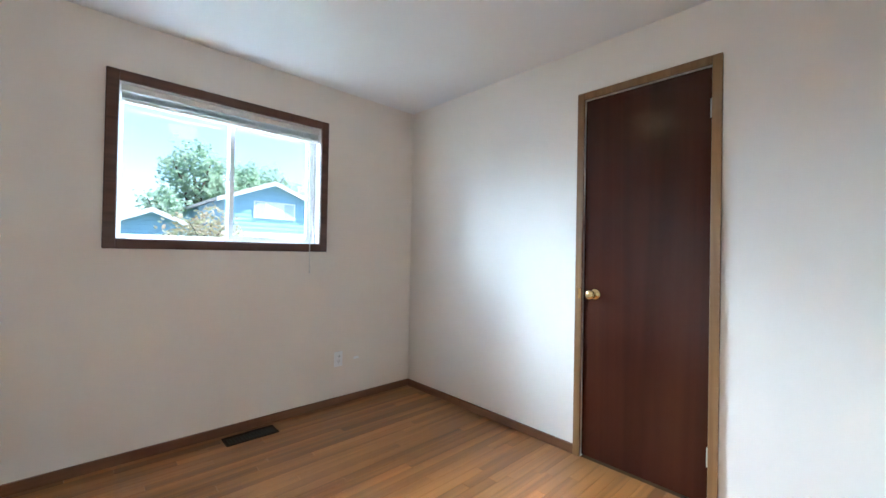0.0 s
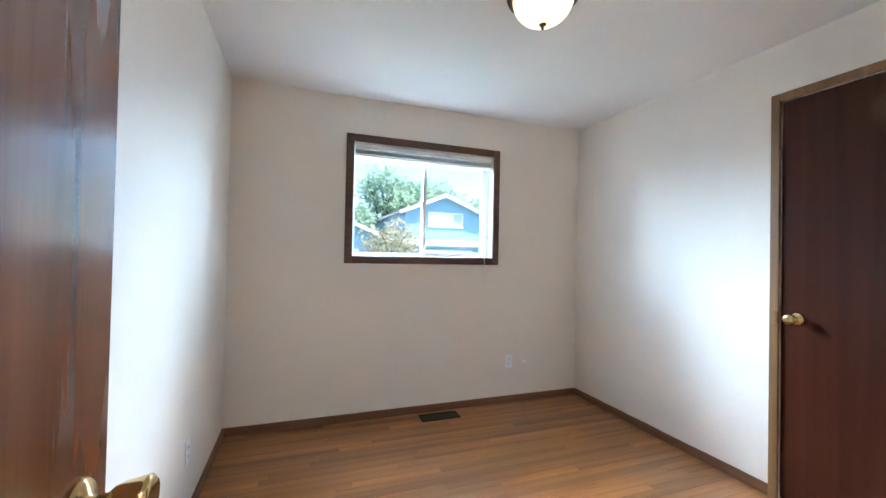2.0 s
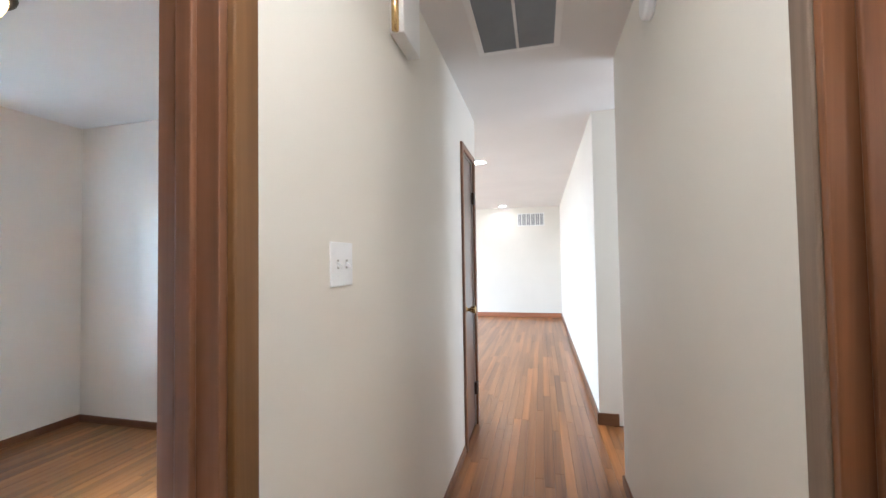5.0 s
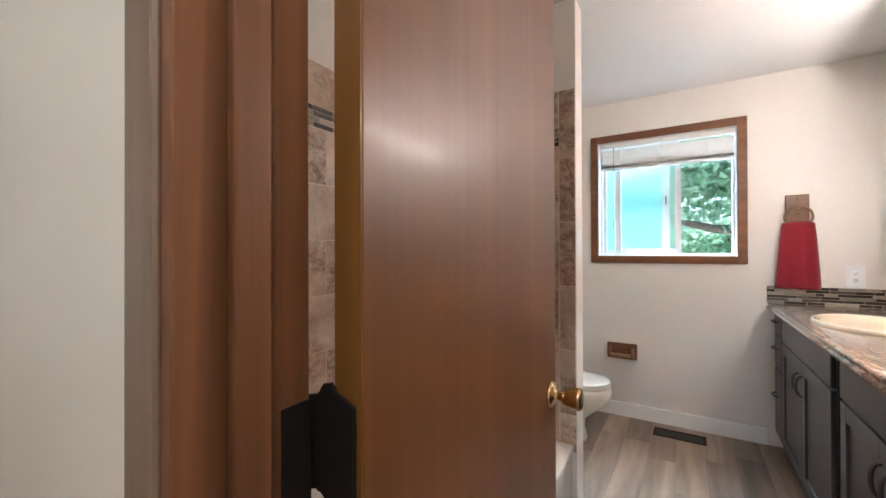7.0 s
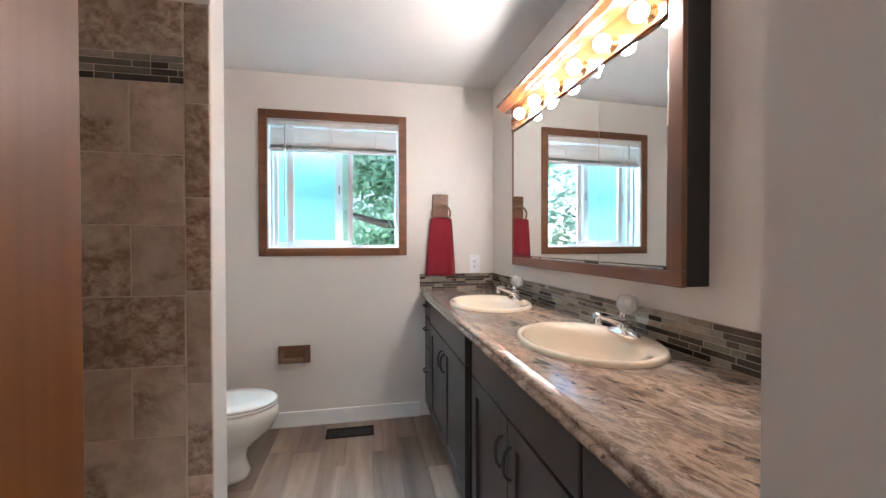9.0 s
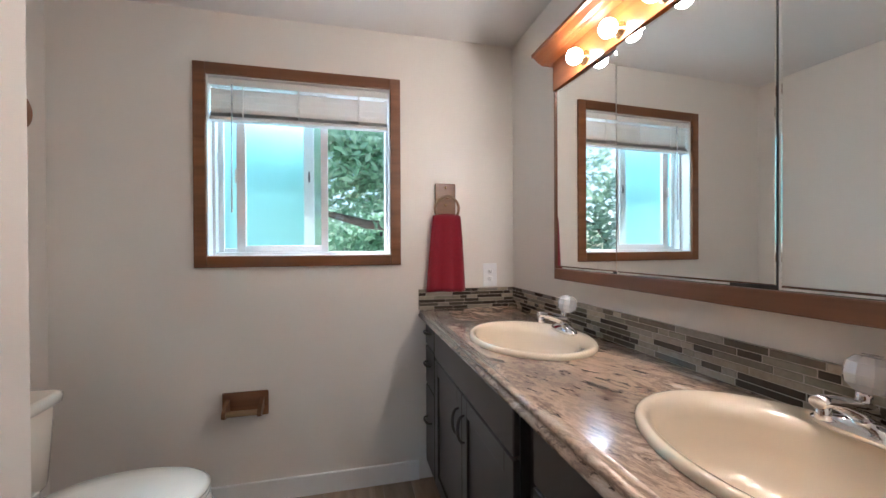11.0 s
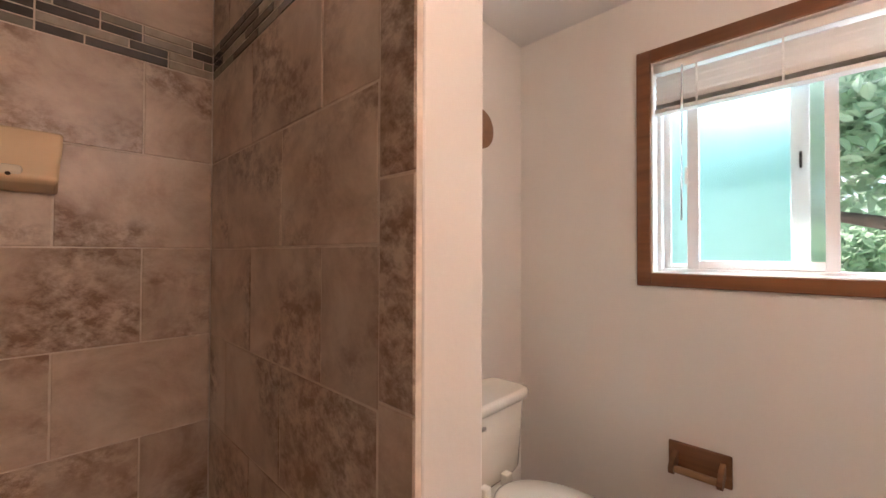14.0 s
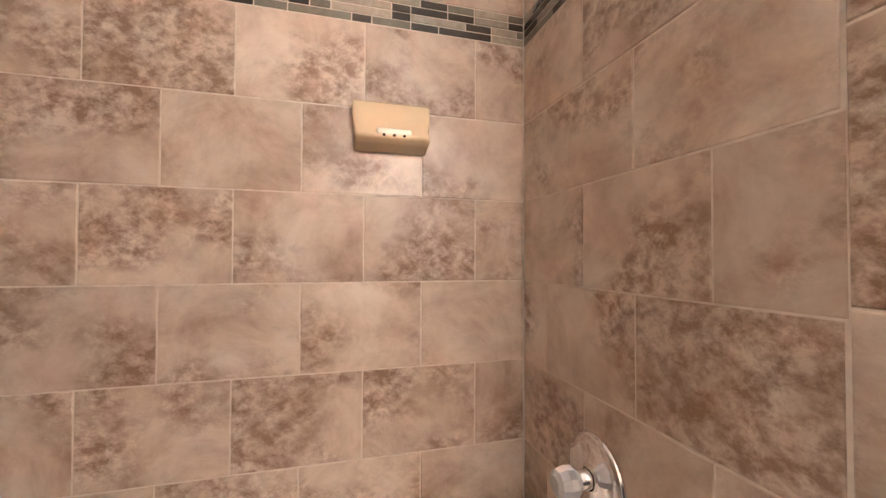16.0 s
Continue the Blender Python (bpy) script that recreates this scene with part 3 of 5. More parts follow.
d = thing("bathroom_door", "open varnished brown wooden flush bathroom door", "door", pose(0.044, -1.081, 0, 0, 0, 1.8))
part("door_leaf", boxes((0.0, 0.037, -0.737, 0.0, 0.012, 2.03), bevel=0.002), DOOR_BATH, d)
part("door_edge", boxes((0.001, 0.036, 0.0, 0.0018, 0.014, 2.028)), DOOR_EDGE, d, "ochre unvarnished door edge")
bath_door = d
knob(d, (0.0, -0.682, 0.915), TO_MX)
knob(d, (0.037, -0.682, 0.915), TO_PX)
part("latch_plate", boxes((0.006, 0.031, -0.7385, -0.7365, 0.885, 0.945)), BRASS, d)


def butterfly_hinge(parent, z):
    """An ornamental hinge that spans the gap between door edge and frame."""
    o = parent
    place = Matrix.Translation((0.040, 0.008, z))
    out = [(-0.036, -0.05), (-0.02, -0.046), (-0.004, -0.058), (0.012, -0.046), (0.03, -0.052), (0.03, 0.046), (0.012, 0.05), (0.004, 0.062), (-0.006, 0.064), (-0.012, 0.055), (-0.036, 0.044)]
    leaf = prism(out, -0.002, 0.002, 'y')
    bmesh.ops.transform(leaf, matrix=place, verts=leaf.verts)
    h = part("hinge", leaf, BLACK_IRON, o, "black iron ornamental hinge")
    part("frame_leaf", boxes((0.0525, 0.0545, 0.018, 0.052, z - 0.055, z + 0.048)), BLACK_IRON, h)
    part("hinge_pin", lathe([(0, -0.050), (0.006, -0.049), (0.006, 0.049), (0, 0.050)], 12, place @ Matrix.Translation((0.012, -0.004, 0))), BLACK_IRON, h)
    return h


for hz in (1.075, 0.22, 1.82):
    butterfly_hinge(bath_door, hz)

d = thing("hall_closet_door", "closed dark brown narrow linen closet door", "door", (2.215, 0.0, 0))
part("door_leaf", boxes((-0.206, 0.206, 0.003, 0.038, 0.012, 2.024), bevel=0.002), wood("closet_leaf", (0.07, 0.045, 0.04), (0.12, 0.085, 0.075), (0.16, 0.115, 0.10), 'z', 0.8, 0.3, 0.3), d)
knob(d, (-0.15, 0.003, 0.93), TO_MY)
for hz in (0.29, 1.75):
    part("hinge", boxes((0.165, 0.222, -0.021, 0.002, hz - 0.045, hz + 0.045), bevel=0.003), BRONZE, d)


# ---------------------------------------------------------------- windows
def slider(name, x0, x1, z0, z1, y_in, d, label, frosted_left, mats=VINYL):
    """A two-light sliding window in a vinyl frame; d is the way out (+1 or -1 along y)."""
    o = thing(name, label, "window", kind="structure")

    def b(n, xa, xb, ya, yb, za, zb, mat, parent=o, bev=0.002, lab=""):
        lo, hi = sorted((y_in + d * ya, y_in + d * yb))
        return part(n, boxes((xa, xb, lo, hi, za, zb), bevel=bev), mat, parent, lab)
    w = 0.018
    # lining of the opening
    for n, s in (("lining", (x0 - 0.004, x0 + 0.004, 0.001, 0.07, z0, z1)), ("lining", (x1 - 0.004, x1 + 0.004, 0.001, 0.07, z0, z1)), ("lining", (x0 + 0.004, x1 - 0.004, 0.001, 0.07, z0 - 0.004, z0 + 0.004)), ("lining", (x0 + 0.004, x1 - 0.004, 0.001, 0.07, z1 - 0.004, z1 + 0.004))):
        b(n, *s, mats, bev=0.0)
    b("window_frame", x0, x0 + w, 0.07, 0.15, z0, z1, mats)
    b("window_frame", x1 - w, x1, 0.07, 0.15, z0, z1, mats)
    b("window_frame", x0 + w, x1 - w, 0.07, 0.15, z0, z0 + w, mats)
    b("window_frame", x0 + w, x1 - w, 0.07, 0.15, z1 - w, z1, mats)
    return o, b, w


o, b, w = slider("window_1", -0.215, 0.948, 1.229, 2.085, BY1, 1, "white vinyl sliding bedroom window overlooking the street", False)
xm = 0.372
for xa, xb, ya, left, right, rail in ((-0.197, xm + 0.016, 0.115, 0.010, 0.030, 0.010), (xm - 0.016, 0.930, 0.08, 0.030, 0.048, 0.024)):
    b("sash", xa, xa + left, ya, ya + 0.026, 1.247, 2.067, VINYL)
    b("sash", xb - right, xb, ya, ya + 0.026, 1.247, 2.067, VINYL)
    b("sash", xa + left, xb - right, ya, ya + 0.026, 1.247, 1.247 + rail, VINYL)
    b("sash", xa + left, xb - right, ya, ya + 0.026, 2.067 - rail, 2.067, VINYL)
    g = b("pane", xa + left, xb - right, ya + 0.011, ya + 0.015, 1.247 + rail, 2.067 - rail, GLASS, bev=0)
    g.visible_shadow = False
b("latch", xm - 0.028, xm - 0.018, 0.072, 0.08, 1.62, 1.68, VINYL)

o, b, w = slider("window_2", -0.511, 0.374, 1.229, 2.112, TY0, -1, "white vinyl sliding bathroom window with one frosted sash", True)
# inner frosted sash slid part of the way, the frosted outer light behind it
def sash(xa, xb, ya, z0, z1, left, right, rail, mat):
    b("sash", xa, xa + left, ya, ya + 0.026, z0, z1, VINYL)
    b("sash", xb - right, xb, ya, ya + 0.026, z0, z1, VINYL)
    b("sash", xa + left, xb - right, ya, ya + 0.026, z0, z0 + rail, VINYL)
    b("sash", xa + left, xb - right, ya, ya + 0.026, z1 - rail, z1, VINYL)
    b("pane", xa + left, xb - right, ya + 0.011, ya + 0.015, z0 + rail, z1 - rail, mat, bev=0).visible_shadow = False


sash(-0.186, 0.262, 0.078, 1.247, 2.094, 0.036, 0.042, 0.034, FROST_THIN)
sash(-0.112, 0.356, 0.114, 1.247, 2.094, 0.052, 0.026, 0.020, FROST)
b("clear_pane", -0.490, -0.112, 0.127, 0.131, 1.247, 2.094, GLASS, bev=0).visible_shadow = False
b("latch", 0.256, 0.268, 0.068, 0.078, 1.60, 1.67, VINYL)
b("latch", -0.092, -0.084, 0.108, 0.114, 1.62, 1.68, SLOT)
b("latch", -0.478, -0.464, 0.10, 0.114, 1.33, 1.355, SLOT)


def raised_blind(name, x0, x1, top, y, drop, n, label, d, mat=BLIND, lowered=0):
    """A horizontal blind gathered up under its head rail, loose slats hanging a little apart."""
    o = thing(name, label, "blind", ((x0 + x1) / 2, y, top))
    h = (x1 - x0) / 2
    part("head_rail", boxes((-h, h, -0.02, 0.02, -0.036, 0), bevel=0.003), mat, o)
    z = -0.04
    for i in range(n):
        loose = i < lowered
        step = (0.031 if loose else 0.0036)
        z -= step
        sl = prism([(-0.0225, -0.002), (-0.01, 0.0015), (0.0, 0.0025), (0.01, 0.0015), (0.0225, -0.002), (0.0, 0.0)], -h + 0.004, h - 0.004, 'x')
        bmesh.ops.rotate(sl, cent=(0, 0, 0), matrix=Euler((radians((-60 if loose else 3) * d), 0, 0)).to_matrix(), verts=sl.verts)
        bmesh.ops.translate(sl, vec=(0, 0, z), verts=sl.verts)
        part("slat", sl, mat, o)
    z -= 0.006
    part("bottom_rail", boxes((-h + 0.003, h - 0.003, -0.024, 0.024, z - 0.018, z), bevel=0.004), mat, o)
    return o, z - 0.018


bl, zb = raised_blind("window_blind", -0.205, 0.938, 2.077, BY1 + 0.032, 0.1, 9, "white slatted blind gathered at the top of the bedroom window", 1)
part("pull_cord", tube([(0.50, -0.022, -0.04), (0.502, -0.03, -0.4), (0.498, -0.058, -0.78), (0.502, -0.062, -1.02)], 0.0028, 6), BLIND, bl)
part("cord_tassel", lathe([(0, 0), (0.004, -0.002), (0.008, -0.04), (0, -0.043)], 8, Matrix.Translation((0.502, -0.062, -1.02))), BLIND, bl)
bl, zb = raised_blind("window_blind", -0.503, 0.366, 2.104, TY0 - 0.03, 0.12, 9, "white wide-slat blind drawn most of the way up", -1, BLIND, 4)
part("tilt_wand", tube([(0.33, 0.026, -0.03), (0.331, 0.03, -0.3), (0.333, 0.03, -0.66)], 0.004, 8), CRYSTAL, bl)
for lx in (-0.28, 0.02, 0.28):
    part("ladder_tape", boxes((lx - 0.003, lx + 0.003, 0.0235, 0.0245, zb, -0.03)), BLIND, bl)


# ---------------------------------------------------------------- bathroom: vanity
CF = -0.70      # front face of the vanity doors
TOP = 0.925     # worktop


def pull(parent, y, z, upright):
    """A black arched cabinet pull."""
    n, L, out = 9, 0.050, 0.026
    pts, rad = [], []
    for i in range(n):
        a = math.pi * i / (n - 1)
        u, d = -L * math.cos(a), out * math.sin(a) ** 0.7
        pts.append((CF + 0.001 + d, y + (0 if upright else u), z + (u if upright else 0)))
        rad.append(0.0045 + 0.002 * math.sin(a))
    return part("handle", tube(pts, rad, 8), PULL_METAL, parent, "black arched metal handle")


def shaker(parent, y0, y1, z0, z1, name="door", rail=0.062):
    """A framed door with a sunk panel."""
    t = 0.019
    bm = boxes((CF - t, CF, y0, y0 + rail, z0, z1), (CF - t, CF, y1 - rail, y1, z0, z1), (CF - t, CF, y0 + rail, y1 - rail, z0, z0 + rail), (CF - t, CF, y0 + rail, y1 - rail, z1 - rail, z1), bevel=0.002)
    d = part(name, bm, CABINET, parent)
    part("door_panel", boxes((CF - t + 0.002, CF - 0.010, y0 + rail - 0.004, y1 - rail + 0.004, z0 + rail - 0.004, z1 - rail + 0.004)), CABINET, d)
    return d


def slab_front(parent, y0, y1, z0, z1, name="drawer_front"):
    return part(name, boxes((CF - 0.019, CF, y0, y1, z0, z1), bevel=0.004), CABINET, parent)


def carcass(name, label, y0, y1):
    o = thing(name, label, "cabinet", group="vanity cabinets")
    part("body", boxes((TX0 + 0.004, CF - 0.0195, y0 + 0.0015, y1 - 0.0015, 0.09, 0.76), (CF - 0.05, CF - 0.0195, y0 + 0.0015, y1 - 0.0015, 0.76, TOP - 0.041)), CABINET, o)
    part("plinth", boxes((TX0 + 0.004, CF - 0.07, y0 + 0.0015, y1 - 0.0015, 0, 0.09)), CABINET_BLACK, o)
    return o


def sink_base(y0, y1):
    o = carcass("vanity_sink_cabinet", "charcoal painted vanity cabinet with two panelled doors", y0, y1)
    slab_front(o, y0 + 0.006, y1 - 0.006, 0.725, 0.872, "false_drawer_front")
    ym = (y0 + y1) / 2
    a = shaker(o, y0 + 0.006, ym - 0.002, 0.105, 0.715)
    b = shaker(o, ym + 0.002, y1 - 0.006, 0.105, 0.715)
    pull(a, ym - 0.036, 0.60, True)
    pull(b, ym + 0.036, 0.60, True)


def drawer_base(y0, y1, cuts):
    o = carcass("vanity_drawer_cabinet", "charcoal painted vanity cabinet with stacked drawers", y0, y1)
    for z0, z1 in cuts:
        f = slab_front(o, y0 + 0.006, y1 - 0.006, z0, z1)
        pull(f, (y0 + y1) / 2, (z0 + z1) / 2 + (z1 - z0) * 0.12, False)


drawer_base(TY0 + 0.002, -3.87, [(0.745, 0.872), (0.535, 0.735), (0.105, 0.525)])
sink_base(-3.87, -2.91)
# Recessed strip; the darkness of the gap is put into its black colour.
o = thing("vanity_filler", "recessed filler strip, black for the dark gap between vanity cabinets", "filler panel", group="vanity cabinets")
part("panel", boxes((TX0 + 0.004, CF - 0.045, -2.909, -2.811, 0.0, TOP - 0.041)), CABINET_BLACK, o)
sink_base(-2.81, -1.975)
drawer_base(-1.975, -1.584, [(0.705, 0.872), (0.415, 0.695), (0.105, 0.405)])

SINKS = ((-0.943, -3.318), (-0.995, -2.446))
SRX, SRY = 0.216, 0.281


def worktop():
    """A laminate top with a rolled double-bead front edge and two oval cut-outs."""
    prof = [(-0.690, TOP - 0.040), (-0.668, TOP - 0.040), (-0.661, TOP - 0.034), (-0.660, TOP - 0.026), (-0.666, TOP - 0.020), (-0.671, TOP - 0.017), (-0.668, TOP - 0.012), (-0.668, TOP - 0.004), (-0.674, TOP + 0.001), (-0.684, TOP + 0.001), (-0.694, TOP - 0.003), (-0.704, TOP), (-0.714, TOP), (-0.714, TOP - 0.02), (-0.690, TOP - 0.03)]
    bm = bmesh.new()
    y0, y1 = TY0 + 0.001, -1.583
    a = [bm.verts.new((x, y0, z)) for x, z in prof]
    b = [bm.verts.new((x, y1, z)) for x, z in prof]
    for i in range(len(a)):
        j = (i + 1) % len(a)
        bm.faces.new((a[i], a[j], b[j], b[i])).smooth = 2 <= i <= 10
    bm.faces.new(a[::-1])
    bm.faces.new(b)
    bmesh.ops.recalc_face_normals(bm, faces=bm.faces)
    edge, bm = bm, bmesh.new()
    xa, xb = TX0 + 0.001, -0.7138
    cuts = [y0, (SINKS[0][1] + SINKS[1][1]) / 2, y1]
    for k, (SX, sy) in enumerate(SINKS):
        ya, yb = cuts[k], cuts[k + 1]
        angs = sorted([2 * math.pi * i / 44 for i in range(44)] + [math.atan2(y - sy, x - SX) % (2 * math.pi) for x in (xa, xb) for y in (ya, yb)])
        rings = [[], [], []]
        for g in angs:
            c, s = math.cos(g), math.sin(g)
            e = 1 / math.sqrt((c / (SRX - 0.02)) ** 2 + (s / (SRY - 0.02)) ** 2)
            q = min((xb - SX) / c if c > 1e-9 else 9e9, (xa - SX) / c if c < -1e-9 else 9e9, (yb - sy) / s if s > 1e-9 else 9e9, (ya - sy) / s if s < -1e-9 else 9e9)
            rings[0].append(bm.verts.new((SX + q * c, sy + q * s, TOP)))
            rings[1].append(bm.verts.new((SX + e * c, sy + e * s, TOP)))
            rings[2].append(bm.verts.new((SX + e * c, sy + e * s, TOP - 0.03)))
        for p, q2 in zip(rings, rings[1:]):
            for i in range(len(angs)):
                j = (i + 1) % len(angs)
                bm.faces.new((p[i], p[j], q2[j], q2[i]))
    bmesh.ops.recalc_face_normals(bm, faces=bm.faces)
    o = thing("vanity_worktop", "brown and cream stone-look laminate worktop with rolled edge", "countertop")
    part("top", bm, LAMINATE, o)
    part("front_edge", edge, LAMINATE, o)


worktop()


def basin(sx, sy):
    o = thing("wash_basin", "biscuit-coloured oval drop-in ceramic basin in the worktop", "sink", (sx, sy, TOP), "vanity basins")
    spec = [(1.0, 0.0005), (1.005, 0.008), (0.985, 0.016), (0.955, 0.018), (0.90, 0.014), (0.84, 0.004), (0.80, -0.02), (0.74, -0.06), (0.64, -0.10), (0.46, -0.128), (0.25, -0.138), (0.11, -0.142)]
    rings = [ellipse(0.024 if k < 0.9 else 0.0, 0, z, SRX * k, SRY * k, 48) for k, z in spec]
    part("bowl", loft(rings, False), CERAMIC, o)
    part("drain", lathe([(0, -0.139), (0.018, -0.139), (0.024, -0.1365), (0.027, -0.139), (0.026, -0.144)], 20, Matrix.Translation((0.024, 0, 0))), CHROME, o)
    part("overflow", lathe([(0, 0.0), (0.007, 0.001), (0.009, -0.001)], 14, Matrix.Translation((0.178, 0, -0.035)) @ TO_MX), CHROME, o)


def faucet(sx, sy):
    o = thing("basin_faucet", "chrome single-knob faucet with clear acrylic handle", "faucet", (sx - 0.150, sy - 0.012, TOP + 0.0175), "basin faucets")
    part("base_plate", loft([ellipse(0, 0, 0, 0.026, 0.078, 32, 2.6), ellipse(0, 0, 0.010, 0.025, 0.077, 32, 2.6), ellipse(0, 0, 0.020, 0.019, 0.060, 32, 2.4), ellipse(0, 0, 0.030, 0.013, 0.024, 32)]), CHROME, o)
    part("spout", loft([[(x, w * math.cos(a) , z + hh * math.sin(a)) for a in [2 * math.pi * i / 16 for i in range(16)]] for x, z, w, hh in ((-0.022, 0.030, 0.017, 0.020), (0.0, 0.040, 0.021, 0.024), (0.03, 0.052, 0.019, 0.018), (0.065, 0.064, 0.016, 0.013), (0.095, 0.070, 0.0145, 0.011), (0.108, 0.069, 0.013, 0.010))]), CHROME, o)
    part("aerator", lathe([(0, 0), (0.011, 0), (0.0115, -0.022), (0.010, -0.024), (0, -0.024)], 18, Matrix.Translation((0.094, 0, 0.064))), CHROME, o)
    part("stem", lathe([(0.013, 0.05), (0.012, 0.068), (0.010, 0.078), (0, 0.078)], 18), CHROME, o)
    k = lathe([(0, 0.074), (0.020, 0.076), (0.033, 0.088), (0.036, 0.104), (0.033, 0.124), (0.022, 0.136), (0.0, 0.138)], 10, pose(0, 0, 0, 0, -8, 0), True)
    part("knob", k, CRYSTAL, o, "clear faceted acrylic knob")
    part("knob_cap", lathe([(0, 0.1385), (0.013, 0.1385), (0.014, 0.1405), (0, 0.141)], 16, pose(0, 0, 0, 0, -8, 0)), CHROME, o)


for sx, sy in SINKS:
    basin(sx, sy)
    faucet(sx, sy)

# ---------------------------------------------------------------- mirror cabinet with its lights
MC = -1.13
mc = thing("mirror_cabinet", "wood-framed mirrored medicine cabinet with a bar of globe lights", "mirror cabinet", (0, 0, 0))
part("body", boxes((TX0 + 0.001, MC - 0.018, -3.466, -2.190, 1.135, 2.035)), CABINET_BLACK, mc, "black painted cabinet side")
FRAME_Y = wood("cabinet_frame_y", (0.10, 0.04, 0.018), (0.16, 0.066, 0.03), (0.21, 0.09, 0.042), 'y', 1.0, 0.35, 0.2)
FRAME_Z = wood("cabinet_frame_z", (0.10, 0.04, 0.018), (0.16, 0.066, 0.03), (0.21, 0.09, 0.042), 'z', 1.0, 0.35, 0.2)
part("frame_rail", boxes((MC - 0.017, MC, -3.468, -2.188, 1.133, 1.178), bevel=0.003), FRAME_Y, mc)
part("frame_stile", boxes((MC - 0.017, MC, -3.468, -3.447, 1.178, 1.912), bevel=0.003), FRAME_Z, mc)
part("frame_stile", boxes((MC - 0.017, MC, -2.243, -2.188, 1.178, 2.035), bevel=0.003), FRAME_Z, mc)
part("light_panel", boxes((MC - 0.017, MC + 0.004, -3.468, -2.244, 1.916, 2.035), bevel=0.002), LIGHT_BOX, mc, "orange-brown wooden light panel")
part("crown", prism([(MC - 0.017, 2.036), (MC + 0.034, 2.036), (MC + 0.044, 2.044), (MC + 0.054, 2.048), (MC + 0.072, 2.064), (MC + 0.082, 2.066), (MC + 0.082, 2.080), (MC - 0.017, 2.080)], -3.505, -2.16, 'y'), LIGHT_BOX, mc)
for ya, yb, tilt in ((-3.446, -3.077, 1.5), (-3.074, -2.590, 1.72), (-2.587, -2.245, 1.6)):
    ym = (ya + yb) / 2
    bm = boxes((-0.005, 0.0, ya - ym, yb - ym, 1.180, 1.911))
    es = [e for e in bm.edges if all(v.co.x > -0.001 for v in e.verts)]
    bmesh.ops.bevel(bm, geom=es, offset=0.010, offset_type='OFFSET', segments=1, affect='EDGES', profile=0.5)
    for v in bm.verts:
        if v.co.x < -0.0015 and v.co.x > -0.0049:
            v.co.x = -0.002
    bmesh.ops.transform(bm, matrix=pose(MC - 0.004, ym, 0, 0, 0, tilt), verts=bm.verts)
    part("mirror_door", bm, MIRROR, mc, "bevelled mirror door")
part("mirror_gap", boxes((MC - 0.0175, MC - 0.013, -3.447, -2.244, 1.1785, 1.9155)), CABINET_BLACK, mc)
for k in range(6):
    gy = -3.235 + 0.186 * k
    s = part("lamp_holder", lathe([(0, 0), (0.026, 0), (0.026, 0.004), (0.018, 0.010), (0.016, 0.022)], 20, Matrix.Translation((MC + 0.004, gy, 1.950)) @ TO_PX), BRASS, mc)
    part("globe_bulb", lathe([(0.0, 0.0155)] + [(0.028 * math.sin(math.pi * i / 14), 0.044 - 0.028 * math.cos(math.pi * i / 14)) for i in range(2, 14)] + [(0, 0.072)], 24, Matrix.Translation((MC + 0.004, gy, 1.950)) @ TO_PX), BULB, mc, "lit round globe bulb")


# ---------------------------------------------------------------- bathroom: things on the walls
def wall_plate(name, label, category, m, toggles=0, outlets=0, w=0.07, h=0.115, group=""):
    """A cover plate in the xz plane, facing local -y."""
    o = thing(name, label, category, m, group)
    part("cover_plate", boxes((-w / 2, w / 2, -0.005, 0.0, -h / 2, h / 2), bevel=0.002), PLASTIC, o)
    for i in range(toggles):
        tx = (i - (toggles - 1) / 2) * 0.046
        # Flat grey patch: the shade in the toggle's slot is put into its colour.
        part("slot_shade", boxes((tx - 0.005, tx + 0.005, -0.0056, -0.005, -0.012, 0.012)), TOGGLE_SHADE, o)
        part("toggle", prism([(-0.005, -0.005), (-0.018, -0.012), (-0.020, -0.004), (-0.005, 0.007)], tx - 0.0045, tx + 0.0045, 'x'), PLASTIC, o)
        for sz in (-0.03, 0.03):
            part("screw", lathe([(0, 0.0012), (0.003, 0.001), (0.0035, 0)], 10, Matrix.Translation((tx, -0.005, sz)) @ TO_MY), PLASTIC, o)
    for i in range(outlets):
        oz = (i - (outlets - 1) / 2) * 0.040
        f = part("socket_face", lathe([(0, 0.002), (0.015, 0.002), (0.0165, 0)], 24, Matrix.Translation((0, -0.005, oz)) @ TO_MY), PLASTIC, o)
        for sx in (-0.006, 0.006):
            part("socket_slot", boxes((sx - 0.0012, sx + 0.0012, -0.0078, -0.0068, oz - 0.002, oz + 0.007)), SLOT, f)
        part("socket_slot", boxes((-0.002, 0.002, -0.0078, -0.0068, oz - 0.009, oz - 0.005)), SLOT, f)
    return o


wall_plate("light_switch", "white double toggle switch plate on the hall wall", "light switch", pose(0.330, 0.0, 1.266), 2, 0, 0.116, 0.116)
wall_plate("electric_outlet", "white duplex outlet above the mosaic backsplash", "outlet", pose(-1.077, TY0, 1.108, 0, 0, 180), 0, 2, 0.082, 0.132)
wall_plate("electric_outlet", "white duplex outlet low on the bedroom window wall", "outlet", pose(1.128, BY1, 0.348), 0, 2)
wall_plate("electric_outlet", "white outlet plate low on the bedroom side wall", "outlet", pose(BX0, 2.31, 0.325, 0, 0, 90), 0, 2)
wall_plate("light_switch", "white switch plate on the bathroom wall block", "light switch", pose(-0.668, -1.395, 1.222, 0, 0, 90), 1, 0, 0.085, 0.12)
